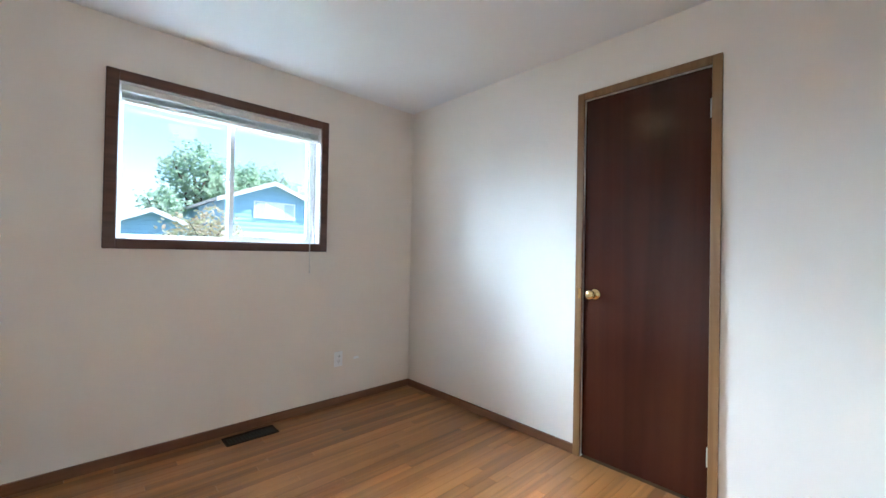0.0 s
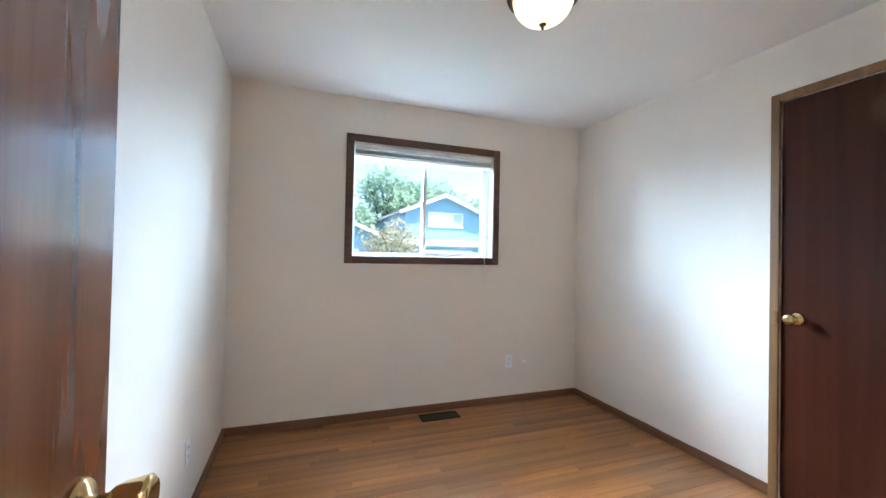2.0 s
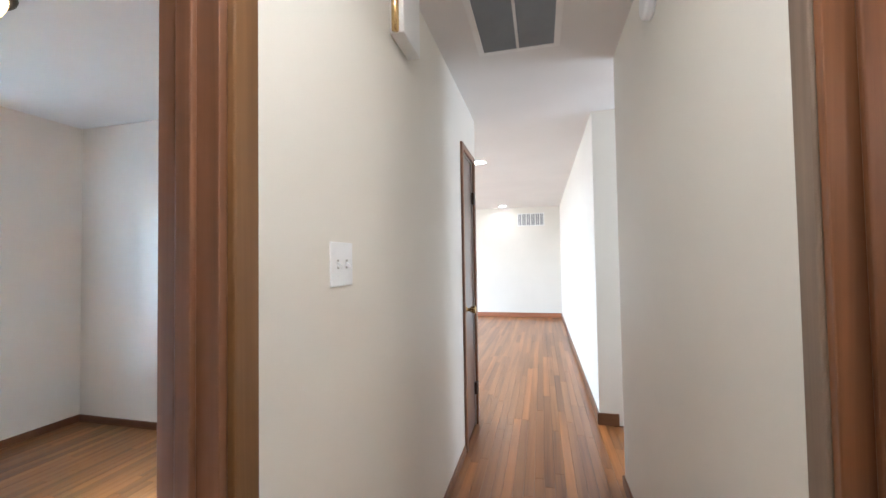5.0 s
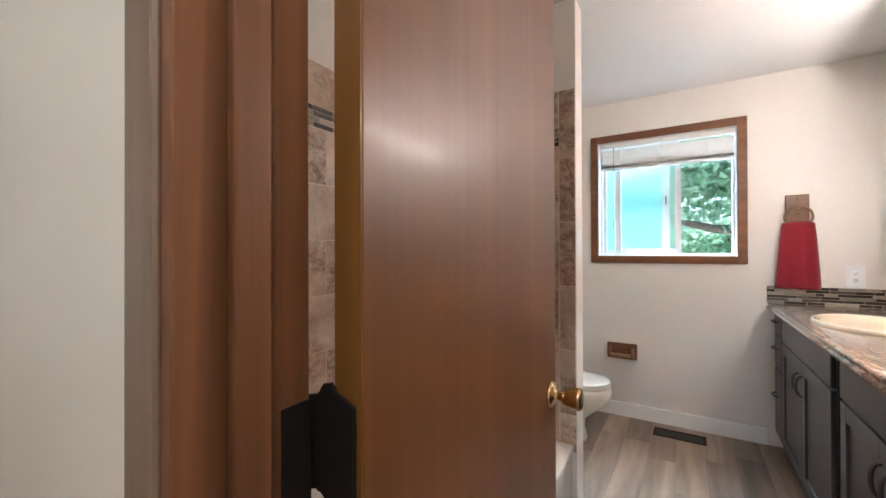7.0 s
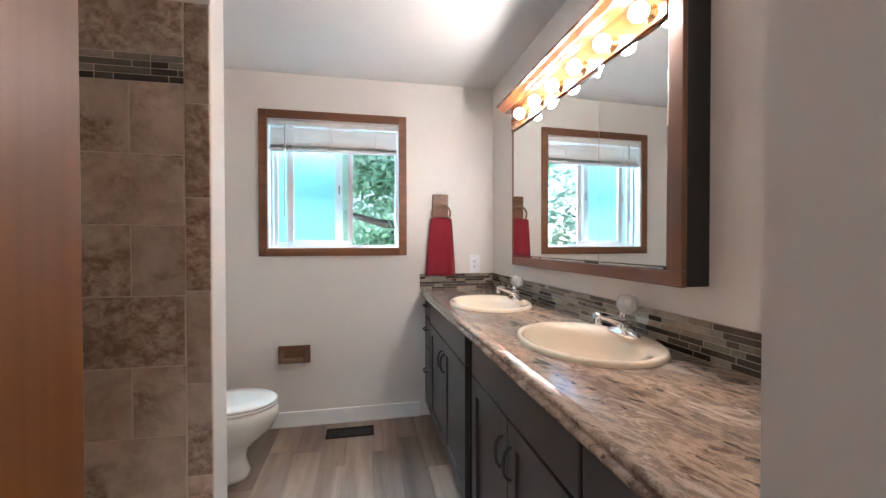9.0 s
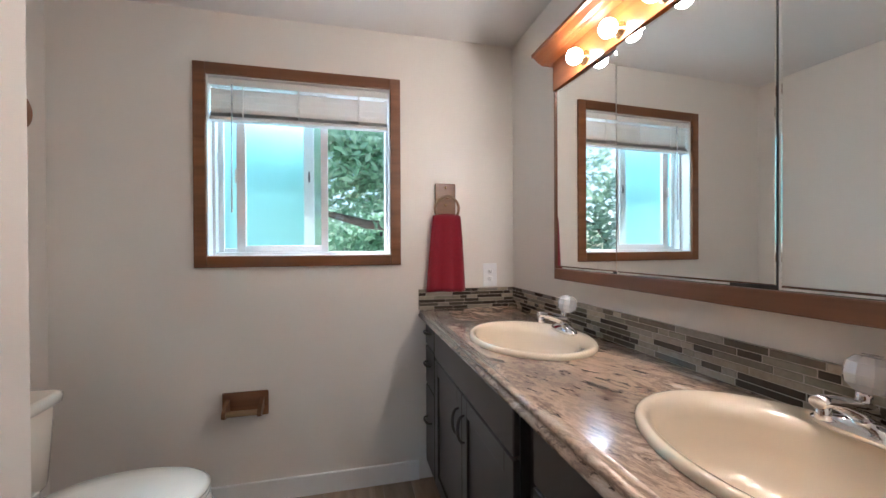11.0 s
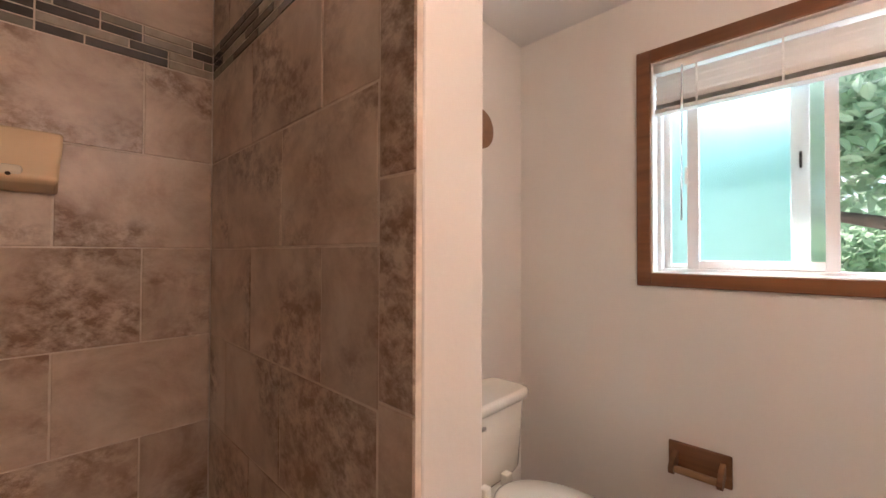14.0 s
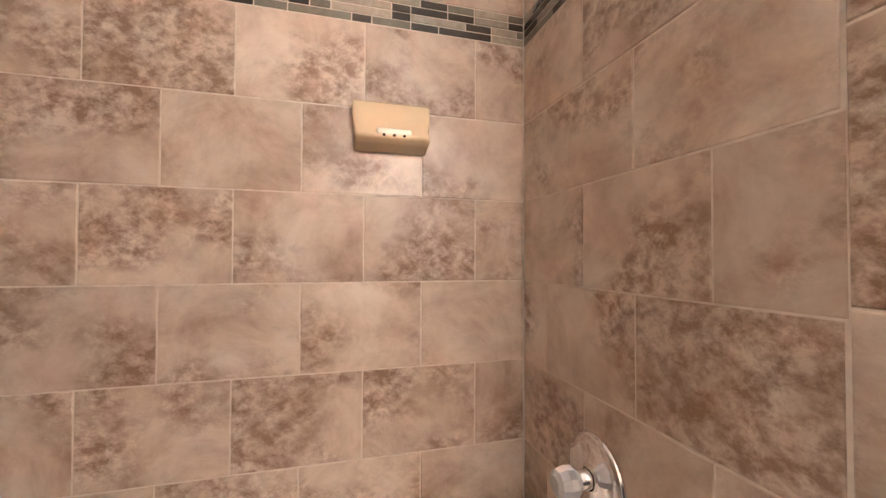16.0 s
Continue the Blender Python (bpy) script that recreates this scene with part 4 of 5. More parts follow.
wall_plate("cable_plate", "small blank painted cover on the bedroom wall", "cover plate", pose(1.285, BY1 + 0.002, 0.335), 0, 0, 0.045, 0.02)

# toilet paper holder
ROLLER_WOOD = wood("roller_wood", (0.24, 0.13, 0.06), (0.31, 0.18, 0.09), (0.37, 0.23, 0.12), 'x', 1.2, 0.4, 0.15)
o = thing("toilet_paper_holder", "brown wooden toilet paper holder without a roll", "paper holder", (0.2075, TY0, 0.498))
part("back_plate", boxes((-0.105, 0.105, 0, 0.014, -0.061, 0.061), bevel=0.005), LIGHT_PINE, o)
for sx in (-1, 1):
    part("arm", prism([(0.012, 0.030), (0.04, 0.022), (0.078, 0.004), (0.092, -0.008), (0.096, -0.022), (0.090, -0.036), (0.076, -0.042), (0.060, -0.038), (0.035, -0.026), (0.012, -0.018)], sx * 0.078 - 0.009, sx * 0.078 + 0.009, 'x'), LIGHT_PINE, o)
part("roller", tube([(-0.070, 0.074, -0.020), (0.070, 0.074, -0.020)], 0.014, 14), ROLLER_WOOD, o)

# towel ring and towel
o = thing("towel_ring", "brown wooden towel ring hanging from a wall plaque", "towel ring", (-0.814, TY0, 1.53))
part("back_plate", boxes((-0.058, 0.058, 0, 0.016, -0.088, 0.089), bevel=0.006), LIGHT_PINE, o)
part("post", tube([(0, 0.014, 0.014), (0, 0.05, 0.010), (0, 0.056, 0.002)], 0.007, 10), BRASS, o)
for sz in (0.065, -0.03):
    part("screw", lathe([(0, 0.003), (0.005, 0.002), (0.006, 0)], 12, Matrix.Translation((0, 0.016, sz)) @ TO_PY), BRASS, o)
RING_WOOD = wood("ring_wood", (0.19, 0.10, 0.045), (0.25, 0.14, 0.065), (0.30, 0.175, 0.085), 'x', 1.0, 0.35, 0.3)
part("ring", tube([(0.066 * math.cos(2 * math.pi * i / 36), 0.050 + 0.010 * math.sin(2 * math.pi * i / 36), -0.055 + 0.066 * math.sin(2 * math.pi * i / 36)) for i in range(36)], 0.0072, 12, True), RING_WOOD, o, "pale brown ring")


def towel():
    """A small cloth hung through a ring: two hanging leaves joined over the ring, wider and more open towards the hem."""
    n, rows = 28, 22
    rings = []
    for k in range(rows):
        f = k / (rows - 1)
        z = 1.438 - 0.412 * f
        half = 0.077 + 0.035 * f ** 0.8
        ring = []
        for i in range(n):
            a = 2 * math.pi * i / n
            c, s = math.cos(a), math.sin(a)
            ripple = 0.006 * f * math.sin(5 * c * 1.7 + 1.0) + 0.004 * math.sin(9 * c + 2.1) * (0.3 + f)
            thick = 0.014 + 0.006 * f - 0.004 * math.sin(math.pi * f)
            y = TY0 + 0.054 - 0.020 * f + thick * (abs(s) ** 0.6) * (1 if s >= 0 else -1) + ripple
            ring.append((-0.811 + half * (abs(c) ** 0.85) * (1 if c >= 0 else -1), max(y, TY0 + 0.012), z + 0.004 * math.sin(4 * c) * f + (0.010 * (1 - abs(c)) if k == 0 else 0)))
        rings.append(ring)
    bm = loft(rings)
    return bm


tagged(part("hand_towel", towel(), RED_TERRY), "crimson red terry hand towel hanging from the ring", "towel")

# towel bar on the wing wall
o = thing("towel_bar", "brown wooden towel bar with rounded end brackets", "towel bar", (0.0, WING_Y0, 1.512))
out = [(-0.0005, 0.036)] + [(-0.072 - 0.034 * math.sin(math.pi * i / 12), 0.033 * math.cos(math.pi * i / 12)) for i in range(13)] + [(-0.0005, -0.036)]
for bx in (0.262, 0.80):
    part("bracket", prism(out, bx, bx + 0.022, 'x'), LIGHT_PINE, o)
part("rail", tube([(0.284, -0.078, 0.0), (0.80, -0.078, 0.0)], 0.014, 14), LIGHT_PINE, o)


# ---------------------------------------------------------------- toilet
def toilet():
    o = thing("toilet", "off-white two-piece toilet with closed lid", "toilet", (0.0, -3.556, 0.0))
    part("tank", loft([ellipse(0.896, 0, z, rx, ry, 44, 7) for z, rx, ry in ((0.375, 0.084, 0.205), (0.39, 0.092, 0.222), (0.54, 0.098, 0.236), (0.684, 0.103, 0.246))]), TOILET, o)
    part("tank_lid", loft([ellipse(0.890, 0, z, rx, ry, 44, 7) for z, rx, ry in ((0.684, 0.108, 0.250), (0.688, 0.117, 0.262), (0.712, 0.118, 0.264), (0.723, 0.113, 0.258), (0.727, 0.098, 0.242))]), TOILET, o)
    part("bowl", loft([ellipse(cx, 0, z, rx, ry, 40, p) for z, cx, rx, ry, p in ((0.0, 0.60, 0.25, 0.115, 2.6), (0.02, 0.60, 0.248, 0.113, 2.6), (0.09, 0.60, 0.228, 0.098, 2.4), (0.15, 0.59, 0.232, 0.106, 2.3), (0.20, 0.570, 0.272, 0.140, 2.2), (0.25, 0.545, 0.308, 0.168, 2.1), (0.31, 0.525, 0.320, 0.184, 2.1), (0.345, 0.518, 0.318, 0.188, 2.1), (0.374, 0.512, 0.300, 0.180, 2.1))]), TOILET, o)
    part("seat", loft([ellipse(0.484, 0, z, rx, ry, 40, 2.1) for z, rx, ry in ((0.3745, 0.268, 0.180), (0.378, 0.276, 0.187), (0.389, 0.276, 0.187), (0.3925, 0.269, 0.181))]), TOILET, o)
    part("lid", loft([ellipse(0.484, 0, z, rx, ry, 40, 2.1) for z, rx, ry in ((0.3945, 0.269, 0.181), (0.397, 0.276, 0.187), (0.406, 0.276, 0.187), (0.413, 0.262, 0.174), (0.417, 0.18, 0.11))]), TOILET, o)
    for sy in (-0.07, 0.07):
        part("seat_hinge", boxes((0.765, 0.80, sy - 0.02, sy + 0.02, 0.370, 0.422), bevel=0.006), TOILET, o)
    part("flush_lever", loft([[(0.790 - d + 0.006 * math.cos(a) * w, 0.140 + u, 0.648 + 0.010 * math.sin(a) * w - 0.06 * abs(u)) for a in [2 * math.pi * i / 12 for i in range(12)]] for u, d, w in ((0.012, 0.004, 0.8), (0.0, 0.010, 1.1), (-0.03, 0.012, 0.9), (-0.065, 0.012, 0.8), (-0.07, 0.011, 0.5))]), CHROME, o, "chrome flush lever")
    return o


toilet()

# ---------------------------------------------------------------- tub and shower fittings
o = thing("bathtub", "off-white enamelled alcove bathtub under the tiled walls", "bathtub", (0, 0, 0))
tx, ty = (WING_X + 0.006 + 0.984) / 2, (WING_Y1 - 1.07) / 2
rx, ry = (0.984 - WING_X - 0.006) / 2, (-1.07 - WING_Y1) / 2 - 0.003
rings = [ellipse(tx, ty, z, rx * a, ry * b, 48, p) for z, a, b, p in ((0.0, 0.97, 1.0, 60), (0.36, 0.985, 1.0, 60), (0.385, 1.0, 1.0, 60), (0.40, 0.99, 0.998, 60), (0.402, 0.90, 0.95, 12), (0.39, 0.83, 0.92, 8), (0.30, 0.78, 0.89, 7), (0.14, 0.70, 0.84, 6), (0.09, 0.60, 0.78, 6))]
part("basin", loft(rings), TUB, o)

o = thing("shower_valve", "round chrome shower valve with clear acrylic knob", "faucet", (0.678, WING_Y1, 0.722))
part("escutcheon", lathe([(0, 0.0), (0.086, 0.0), (0.087, 0.004), (0.080, 0.010), (0.062, 0.013), (0.030, 0.014), (0.022, 0.02)], 40, TO_PY), CHROME, o)
part("stem", lathe([(0.020, 0.012), (0.018, 0.040), (0.012, 0.046)], 20, TO_PY), CHROME, o)
part("knob", lathe([(0.010, 0.042), (0.022, 0.044), (0.030, 0.056), (0.031, 0.072), (0.027, 0.088), (0.016, 0.094), (0, 0.095)], 10, TO_PY, True), CRYSTAL, o, "clear faceted acrylic knob")

o = thing("soap_dish", "cream ceramic soap dish set on the shower tile", "soap dish", (0.980, -2.2325, 1.480))
w2 = 0.0965
part("dish", loft([[(x * k, y * (1.0 if z > 0.05 else 0.985 if z > 0 else 0.93), z * q) for x, z in [(-0.001, 0.064), (-0.012, 0.064), (-0.018, 0.058), (-0.032, 0.020), (-0.050, -0.014), (-0.068, -0.030), (-0.070, -0.037), (-0.062, -0.041), (-0.001, -0.058)]] for y, k, q in ((-w2, 0.80, 0.97), (-w2 + 0.006, 0.95, 1.0), (-w2 + 0.02, 1.0, 1.0), (w2 - 0.02, 1.0, 1.0), (w2 - 0.006, 0.95, 1.0), (w2, 0.80, 0.97))]), SOAP, o)
SOAP_WHITE = plain("pale_ceramic", (0.80, 0.72, 0.58), 0.15, bump=0.0)
part("drain_lip", boxes((-0.0715, -0.045, -0.042, 0.042, -0.035, -0.016), bevel=0.006), SOAP_WHITE, o)
for k in range(3):
    part("drain_hole", lathe([(0, 0.0008), (0.003, 0.0006), (0.004, -0.002)], 12, Matrix.Translation((-0.0712, -0.024 + 0.024 * k, -0.0335)) @ TO_MX), BRONZE, o)


# ---------------------------------------------------------------- registers and grilles
def floor_register(x0, x1, y0, y1, label):
    o = thing("floor_register", label, "floor vent", ((x0 + x1) / 2, (y0 + y1) / 2, 0.0))
    hx, hy = (x1 - x0) / 2, (y1 - y0) / 2
    f = 0.018
    part("frame", boxes((-hx, hx, -hy, -hy + f, -0.001, 0.005), (-hx, hx, hy - f, hy, -0.001, 0.005), (-hx, -hx + f, -hy + f, hy - f, -0.001, 0.005), (hx - f, hx, -hy + f, hy - f, -0.001, 0.005), bevel=0.0015), VENT_BROWN, o)
    # Thin black sheet on the floor paints the dark of the duct.
    part("well_shade", boxes((-hx + f, hx - f, -hy + f, hy - f, -0.0008, 0.0004)), SLOT, o)
    n = 14
    for i in range(n):
        x = -hx + f + (2 * hx - 2 * f) * (i + 0.5) / n
        part("louvre", boxes((x - 0.0022, x + 0.0022, -hy + f, hy - f, 0.0006, 0.0035)), VENT_BROWN, o)
    return o


floor_register(0.311, 0.620, 3.015, 3.145, "dark bronze floor register in the oak floor")
floor_register(-0.325, -0.015, -3.995, -3.858, "dark bronze floor register in the vinyl floor")

o = thing("ceiling_return_grille", "white-framed grey return air grille in the hall ceiling", "ceiling vent", (0, 0, H))
gx0, gx1, gy0, gy1 = 0.93, 1.515, -0.605, -0.235
f = 0.032
for s in ((gx0 - f, gx1 + f, gy0 - f, gy0), (gx0 - f, gx1 + f, gy1, gy1 + f), (gx0 - f, gx0, gy0, gy1), (gx1, gx1 + f, gy0, gy1), (gx0, gx1, -0.425, -0.411)):
    part("frame", boxes((*s, -0.010, -0.0005), bevel=0.002), WHITE_TRIM, o)
# Black sheet on the unbroken ceiling, coloured as the shaded duct above the slats.
part("backing_shade", boxes((gx0, gx1, gy0, gy1, -0.0015, -0.0005)), SLOT, o)
for i in range(38):
    x = gx0 + (gx1 - gx0) * (i + 0.5) / 38
    for ya, yb in ((gy0, -0.425), (-0.411, gy1)):
        sl = boxes((-0.0052, 0.0052, ya, yb, -0.0006, 0.0006))
        bmesh.ops.transform(sl, matrix=pose(x, 0, -0.006, 0, 30, 0), verts=sl.verts)
        part("slat", sl, GRILLE_GREY, o)

o = thing("wall_register", "white wall register high on the living room wall", "wall vent", (LX, 0, 0))
wy0, wy1, wz0, wz1 = -0.598, -0.013, 2.0, 2.29
for s in ((wy0, wy1, wz0, wz0 + 0.025), (wy0, wy1, wz1 - 0.025, wz1), (wy0, wy0 + 0.025, wz0 + 0.025, wz1 - 0.025), (wy1 - 0.025, wy1, wz0 + 0.025, wz1 - 0.025)):
    part("frame", boxes((-0.012, 0.0, *s), bevel=0.002), WHITE_TRIM, o)
# Grey sheet with the shade between the slats put into its colour.
part("backing_shade", boxes((-0.003, 0.0, wy0 + 0.02, wy1 - 0.02, wz0 + 0.02, wz1 - 0.02)), plain("vent_shadow", (0.32, 0.33, 0.34), 0.6, bump=0), o)
for i in range(11):
    y = wy0 + 0.05 + (wy1 - wy0 - 0.10) * i / 10
    part("slat", boxes((-0.010, -0.003, y - (0.012 if i % 2 else 0.004), y + (0.012 if i % 2 else 0.004), wz0 + 0.025, wz1 - 0.025)), WHITE_TRIM, o)

# ---------------------------------------------------------------- hall things
o = thing("door_chime", "cream door chime box with brass tubes on the hall wall", "door chime", (0.80, 0.0, 2.25))
part("cover", boxes((-0.10, 0.10, -0.055, 0.0, -0.155, 0.12), bevel=0.006), WHITE_TRIM, o)
for k in (-0.072,):
    part("tube", lathe([(0, -0.15), (0.013, -0.148), (0.013, 0.12), (0, 0.122)], 16, Matrix.Translation((k - 0.048, -0.03, -0.01))), BRASS, o)
o = thing("smoke_alarm", "white round smoke alarm on the hall wall", "smoke alarm", (0.985, HY0, 2.235))
part("base", lathe([(0, 0), (0.066, 0), (0.066, 0.012), (0.0, 0.012)], 32, TO_PY), PLASTIC, o)
part("cover", lathe([(0.064, 0.012), (0.062, 0.026), (0.05, 0.034), (0, 0.036)], 32, TO_PY), PLASTIC, o)
for rx, ry in ((3.94, 0.17), (7.87, 0.27), (5.9, 2.2), (3.94, 2.2)):
    o = thing("recessed_light", "round white recessed ceiling light, switched on", "ceiling light", (rx, ry, H), "recessed lights")
    part("trim_ring", lathe([(0.075, -0.001), (0.095, -0.001), (0.095, -0.004), (0.080, -0.008), (0.075, -0.004)], 32), WHITE_TRIM, o)
    part("lens", lathe([(0, -0.0025), (0.075, -0.0025)], 32), RECESS, o)


def flush_lamp(x, y, label, shade):
    o = thing("ceiling_lamp", label, "ceiling light", (x, y, H), "flush ceiling lamps")
    part("pan", lathe([(0, -0.001), (0.105, -0.001), (0.118, -0.010), (0.128, -0.020), (0.148, -0.030), (0.156, -0.044), (0.152, -0.054), (0.140, -0.060), (0.128, -0.060), (0.128, -0.050)], 48), BRONZE, o, "dark bronze ring")
    part("glass_bowl", lathe([(0.130, -0.056), (0.126, -0.080), (0.114, -0.108), (0.092, -0.134), (0.06, -0.154), (0.025, -0.164), (0, -0.166)], 48), shade, o, "lit alabaster glass bowl")
    part("finial", lathe([(0, -0.160), (0.016, -0.162), (0.017, -0.168), (0.008, -0.172), (0.006, -0.178), (0.008, -0.183), (0.004, -0.189), (0, -0.190)], 20), BRONZE, o)
    return o


flush_lamp(0.385, 1.655, "bronze flush ceiling lamp with a lit alabaster bowl", SHADE)
# Unseen lamp, a copy of the bedroom one, added to brighten the hall walls.
flush_lamp(-0.45, -0.47, "added bronze flush ceiling lamp with a lit bowl, unseen above the hall", SHADE_HALL_FILL)


# ---------------------------------------------------------------- outdoors
GRASS = plain("lawn", (0.07, 0.11, 0.035), 0.9, 0, 0.35, 3, 0.6, 60)
structure("ground", boxes((-160, 160, -160, 200, -0.75, -0.6)), GRASS, "green lawn and ground around the house", "ground")
structure("road", boxes((-60, 60, 11.0, 17.5, -0.60, -0.585)), plain("asphalt", (0.09, 0.09, 0.09), 0.9, 0, 0.2, 2, 0.5, 120), "pale grey asphalt street", "road")
structure("driveway", boxes((6.6, 11.4, 17.5, 25.9, -0.60, -0.58)), plain("concrete", (0.42, 0.41, 0.39), 0.85, 0, 0.15, 3, 0.4, 90), "concrete driveway of the blue house", "driveway")

SIDING = plain("blue_siding", (0.27, 0.46, 0.60), 0.7, 0, 0.08, 2, 0.1, 60)
SHINGLE = plain("pale_shingle", (0.50, 0.47, 0.44), 0.9, 0, 0.2, 8, 0.5, 40)
HOUSE_WHITE = plain("house_white", (0.75, 0.76, 0.77), 0.6, bump=0)
HOUSE_PANE = plain("house_pane", (0.45, 0.55, 0.62), 0.15, bump=0)


def house(name, label, x0, x1, y0, y1, eave, peak, mat, windows, garage=None):
    """A gabled house, its gable to the street."""
    o = thing(name, label, "house", (0, 0, -0.6))
    xm = (x0 + x1) / 2
    part("wall", prism([(x0, 0), (x1, 0), (x1, eave), (xm, peak), (x0, eave)], y0, y1, 'y'), mat, o)
    s = (peak - eave) / (xm - x0)
    for sx in (-1, 1):
        e = 0.5
        xe = (x0 - e) if sx < 0 else (x1 + e)
        part("roof", prism([(xe, eave - s * e + 0.02), (xm, peak + 0.02), (xm, peak + 0.22), (xe, eave - s * e + 0.20)], y0 - 0.4, y1 + 0.4, 'y'), SHINGLE, o)
        part("barge_board", prism([(xe, eave - s * e - 0.06), (xm, peak - 0.06), (xm, peak + 0.16), (xe, eave - s * e + 0.14)], y0 - 0.46, y0 - 0.40, 'y'), HOUSE_WHITE, o)
    z = 0.25
    while z < peak - 0.15:
        half = (xm - x0) if z < eave else (xm - x0) * (peak - z) / (peak - eave)
        part("siding_board", prism([(y0 - 0.030, z), (y0 - 0.012, z + 0.22), (y0 + 0.001, z + 0.22), (y0 + 0.001, z)], xm - half + 0.02, xm + half - 0.02, 'x'), mat, o)
        z += 0.25
    for wx0, wx1, wz0, wz1 in windows:
        w = part("window", boxes((wx0 - 0.09, wx1 + 0.09, y0 - 0.09, y0 - 0.031, wz0 - 0.09, wz1 + 0.09)), HOUSE_WHITE, o)
        n = 3
        for k in range(n):
            a = wx0 + (wx1 - wx0) * (0, 0.26, 0.74)[k]
            b2 = wx0 + (wx1 - wx0) * (0.24, 0.72, 1)[k]
            part("pane", boxes((a, b2, y0 - 0.10, y0 - 0.088, wz0, wz1)), HOUSE_PANE if k != 1 else HOUSE_WHITE, w)
    if garage:
        g0, g1, gz = garage
        d = part("garage_door", boxes((g0, g1, y0 - 0.10, y0 - 0.031, 0.02, gz)), HOUSE_WHITE, o)
        for k in range(4):
            part("door_panel", boxes((g0 + 0.08, g1 - 0.08, y0 - 0.115, y0 - 0.099, 0.08 + k * gz / 4, (k + 1) * gz / 4 - 0.05)), HOUSE_WHITE, d)
        part("garage_eave", prism([(y0 - 0.9, gz + 0.35), (y0 - 0.03, gz + 0.65), (y0 - 0.03, gz + 0.5), (y0 - 0.9, gz + 0.25)], x0 - 0.3, x1 + 0.3, 'x'), HOUSE_WHITE, o)
    return o


house("blue_house", "blue lap-sided two-storey house across the street", 6.05, 11.6, 26.0, 38.0, 4.75, 5.85, SIDING, [(7.75, 10.15, 3.80, 4.68)], (7.2, 11.0, 2.15))
house("neighbour_house", "low blue house with pale roof across the street", 0.4, 5.0, 27.0, 36.0, 2.75, 3.75, SIDING, [(1.6, 3.0, 1.2, 2.0)])


def leaf_cluster(rng, centre, radii, count, size, droop=0.0, hollow=0.35):
    """Many small folded leaves spread through an uneven crown."""
    verts, faces = [], []
    for _ in range(count):
        while True:
            p = Vector((rng.uniform(-1, 1), rng.uniform(-1, 1), rng.uniform(-1, 1)))
            if hollow < p.length < 1:
                break
        k = 0.72 + 0.45 * noise.noise(p * 2.3 + Vector(centre))
        c = Vector(centre) + Vector((p.x * radii[0], p.y * radii[1], p.z * radii[2])) * k
        e = Euler((rng.uniform(-0.9, 0.9) - droop, rng.uniform(-0.9, 0.9), rng.uniform(0, 6.28))).to_matrix()
        L = size * rng.uniform(0.7, 1.3)
        i = len(verts)
        for u, w, h in ((0, -0.5, 0), (0.26, -0.12, 0.05), (0.20, 0.25, 0.04), (0, 0.5, -0.06), (-0.20, 0.25, 0.04), (-0.26, -0.12, 0.05)):
            verts.append(c + e @ Vector((u * L, w * L, h * L)))
        faces += [(i, i + 1, i + 2, i + 3), (i, i + 3, i + 4, i + 5)]
    me = bpy.data.meshes.new("crown")
    me.from_pydata([tuple(v) for v in verts], [], faces)
    return me


def leaf_mat(name, a, b, c):
    m, t, bs = node_mat(name)
    g = t.nodes.new("ShaderNodeNewGeometry")
    t.links.new(ramp(t, g.outputs["Random Per Island"], [(0.0, a), (0.6, b), (1.0, c)]), bs.inputs["Base Color"])
    bs.inputs["Roughness"].default_value = 0.45
    bs.inputs["Transmission Weight"].default_value = 0.0
    tr = t.nodes.new("ShaderNodeBsdfTranslucent")
    tr.inputs[0].default_value = (*c, 1)
    mx = t.nodes.new("ShaderNodeMixShader")
    mx.inputs[0].default_value = 0.45
    t.links.new(bs.outputs[0], mx.inputs[1])
    t.links.new(tr.outputs[0], mx.inputs[2])
    t.links.new(mx.outputs[0], t.nodes["Material Output"].inputs[0])
    return m


LEAF = leaf_mat("green_leaf", (0.20, 0.32, 0.22), (0.32, 0.46, 0.33), (0.44, 0.56, 0.41))
LEAF_BIG = leaf_mat("broad_leaf", (0.14, 0.29, 0.17), (0.30, 0.50, 0.33), (0.50, 0.68, 0.49))
LEAF_RED = leaf_mat("red_leaf", (0.42, 0.26, 0.18), (0.52, 0.40, 0.28), (0.42, 0.46, 0.28))
BARK = plain("bark", (0.10, 0.075, 0.055), 0.9, 0, 0.3, 9, 0.8, 40)


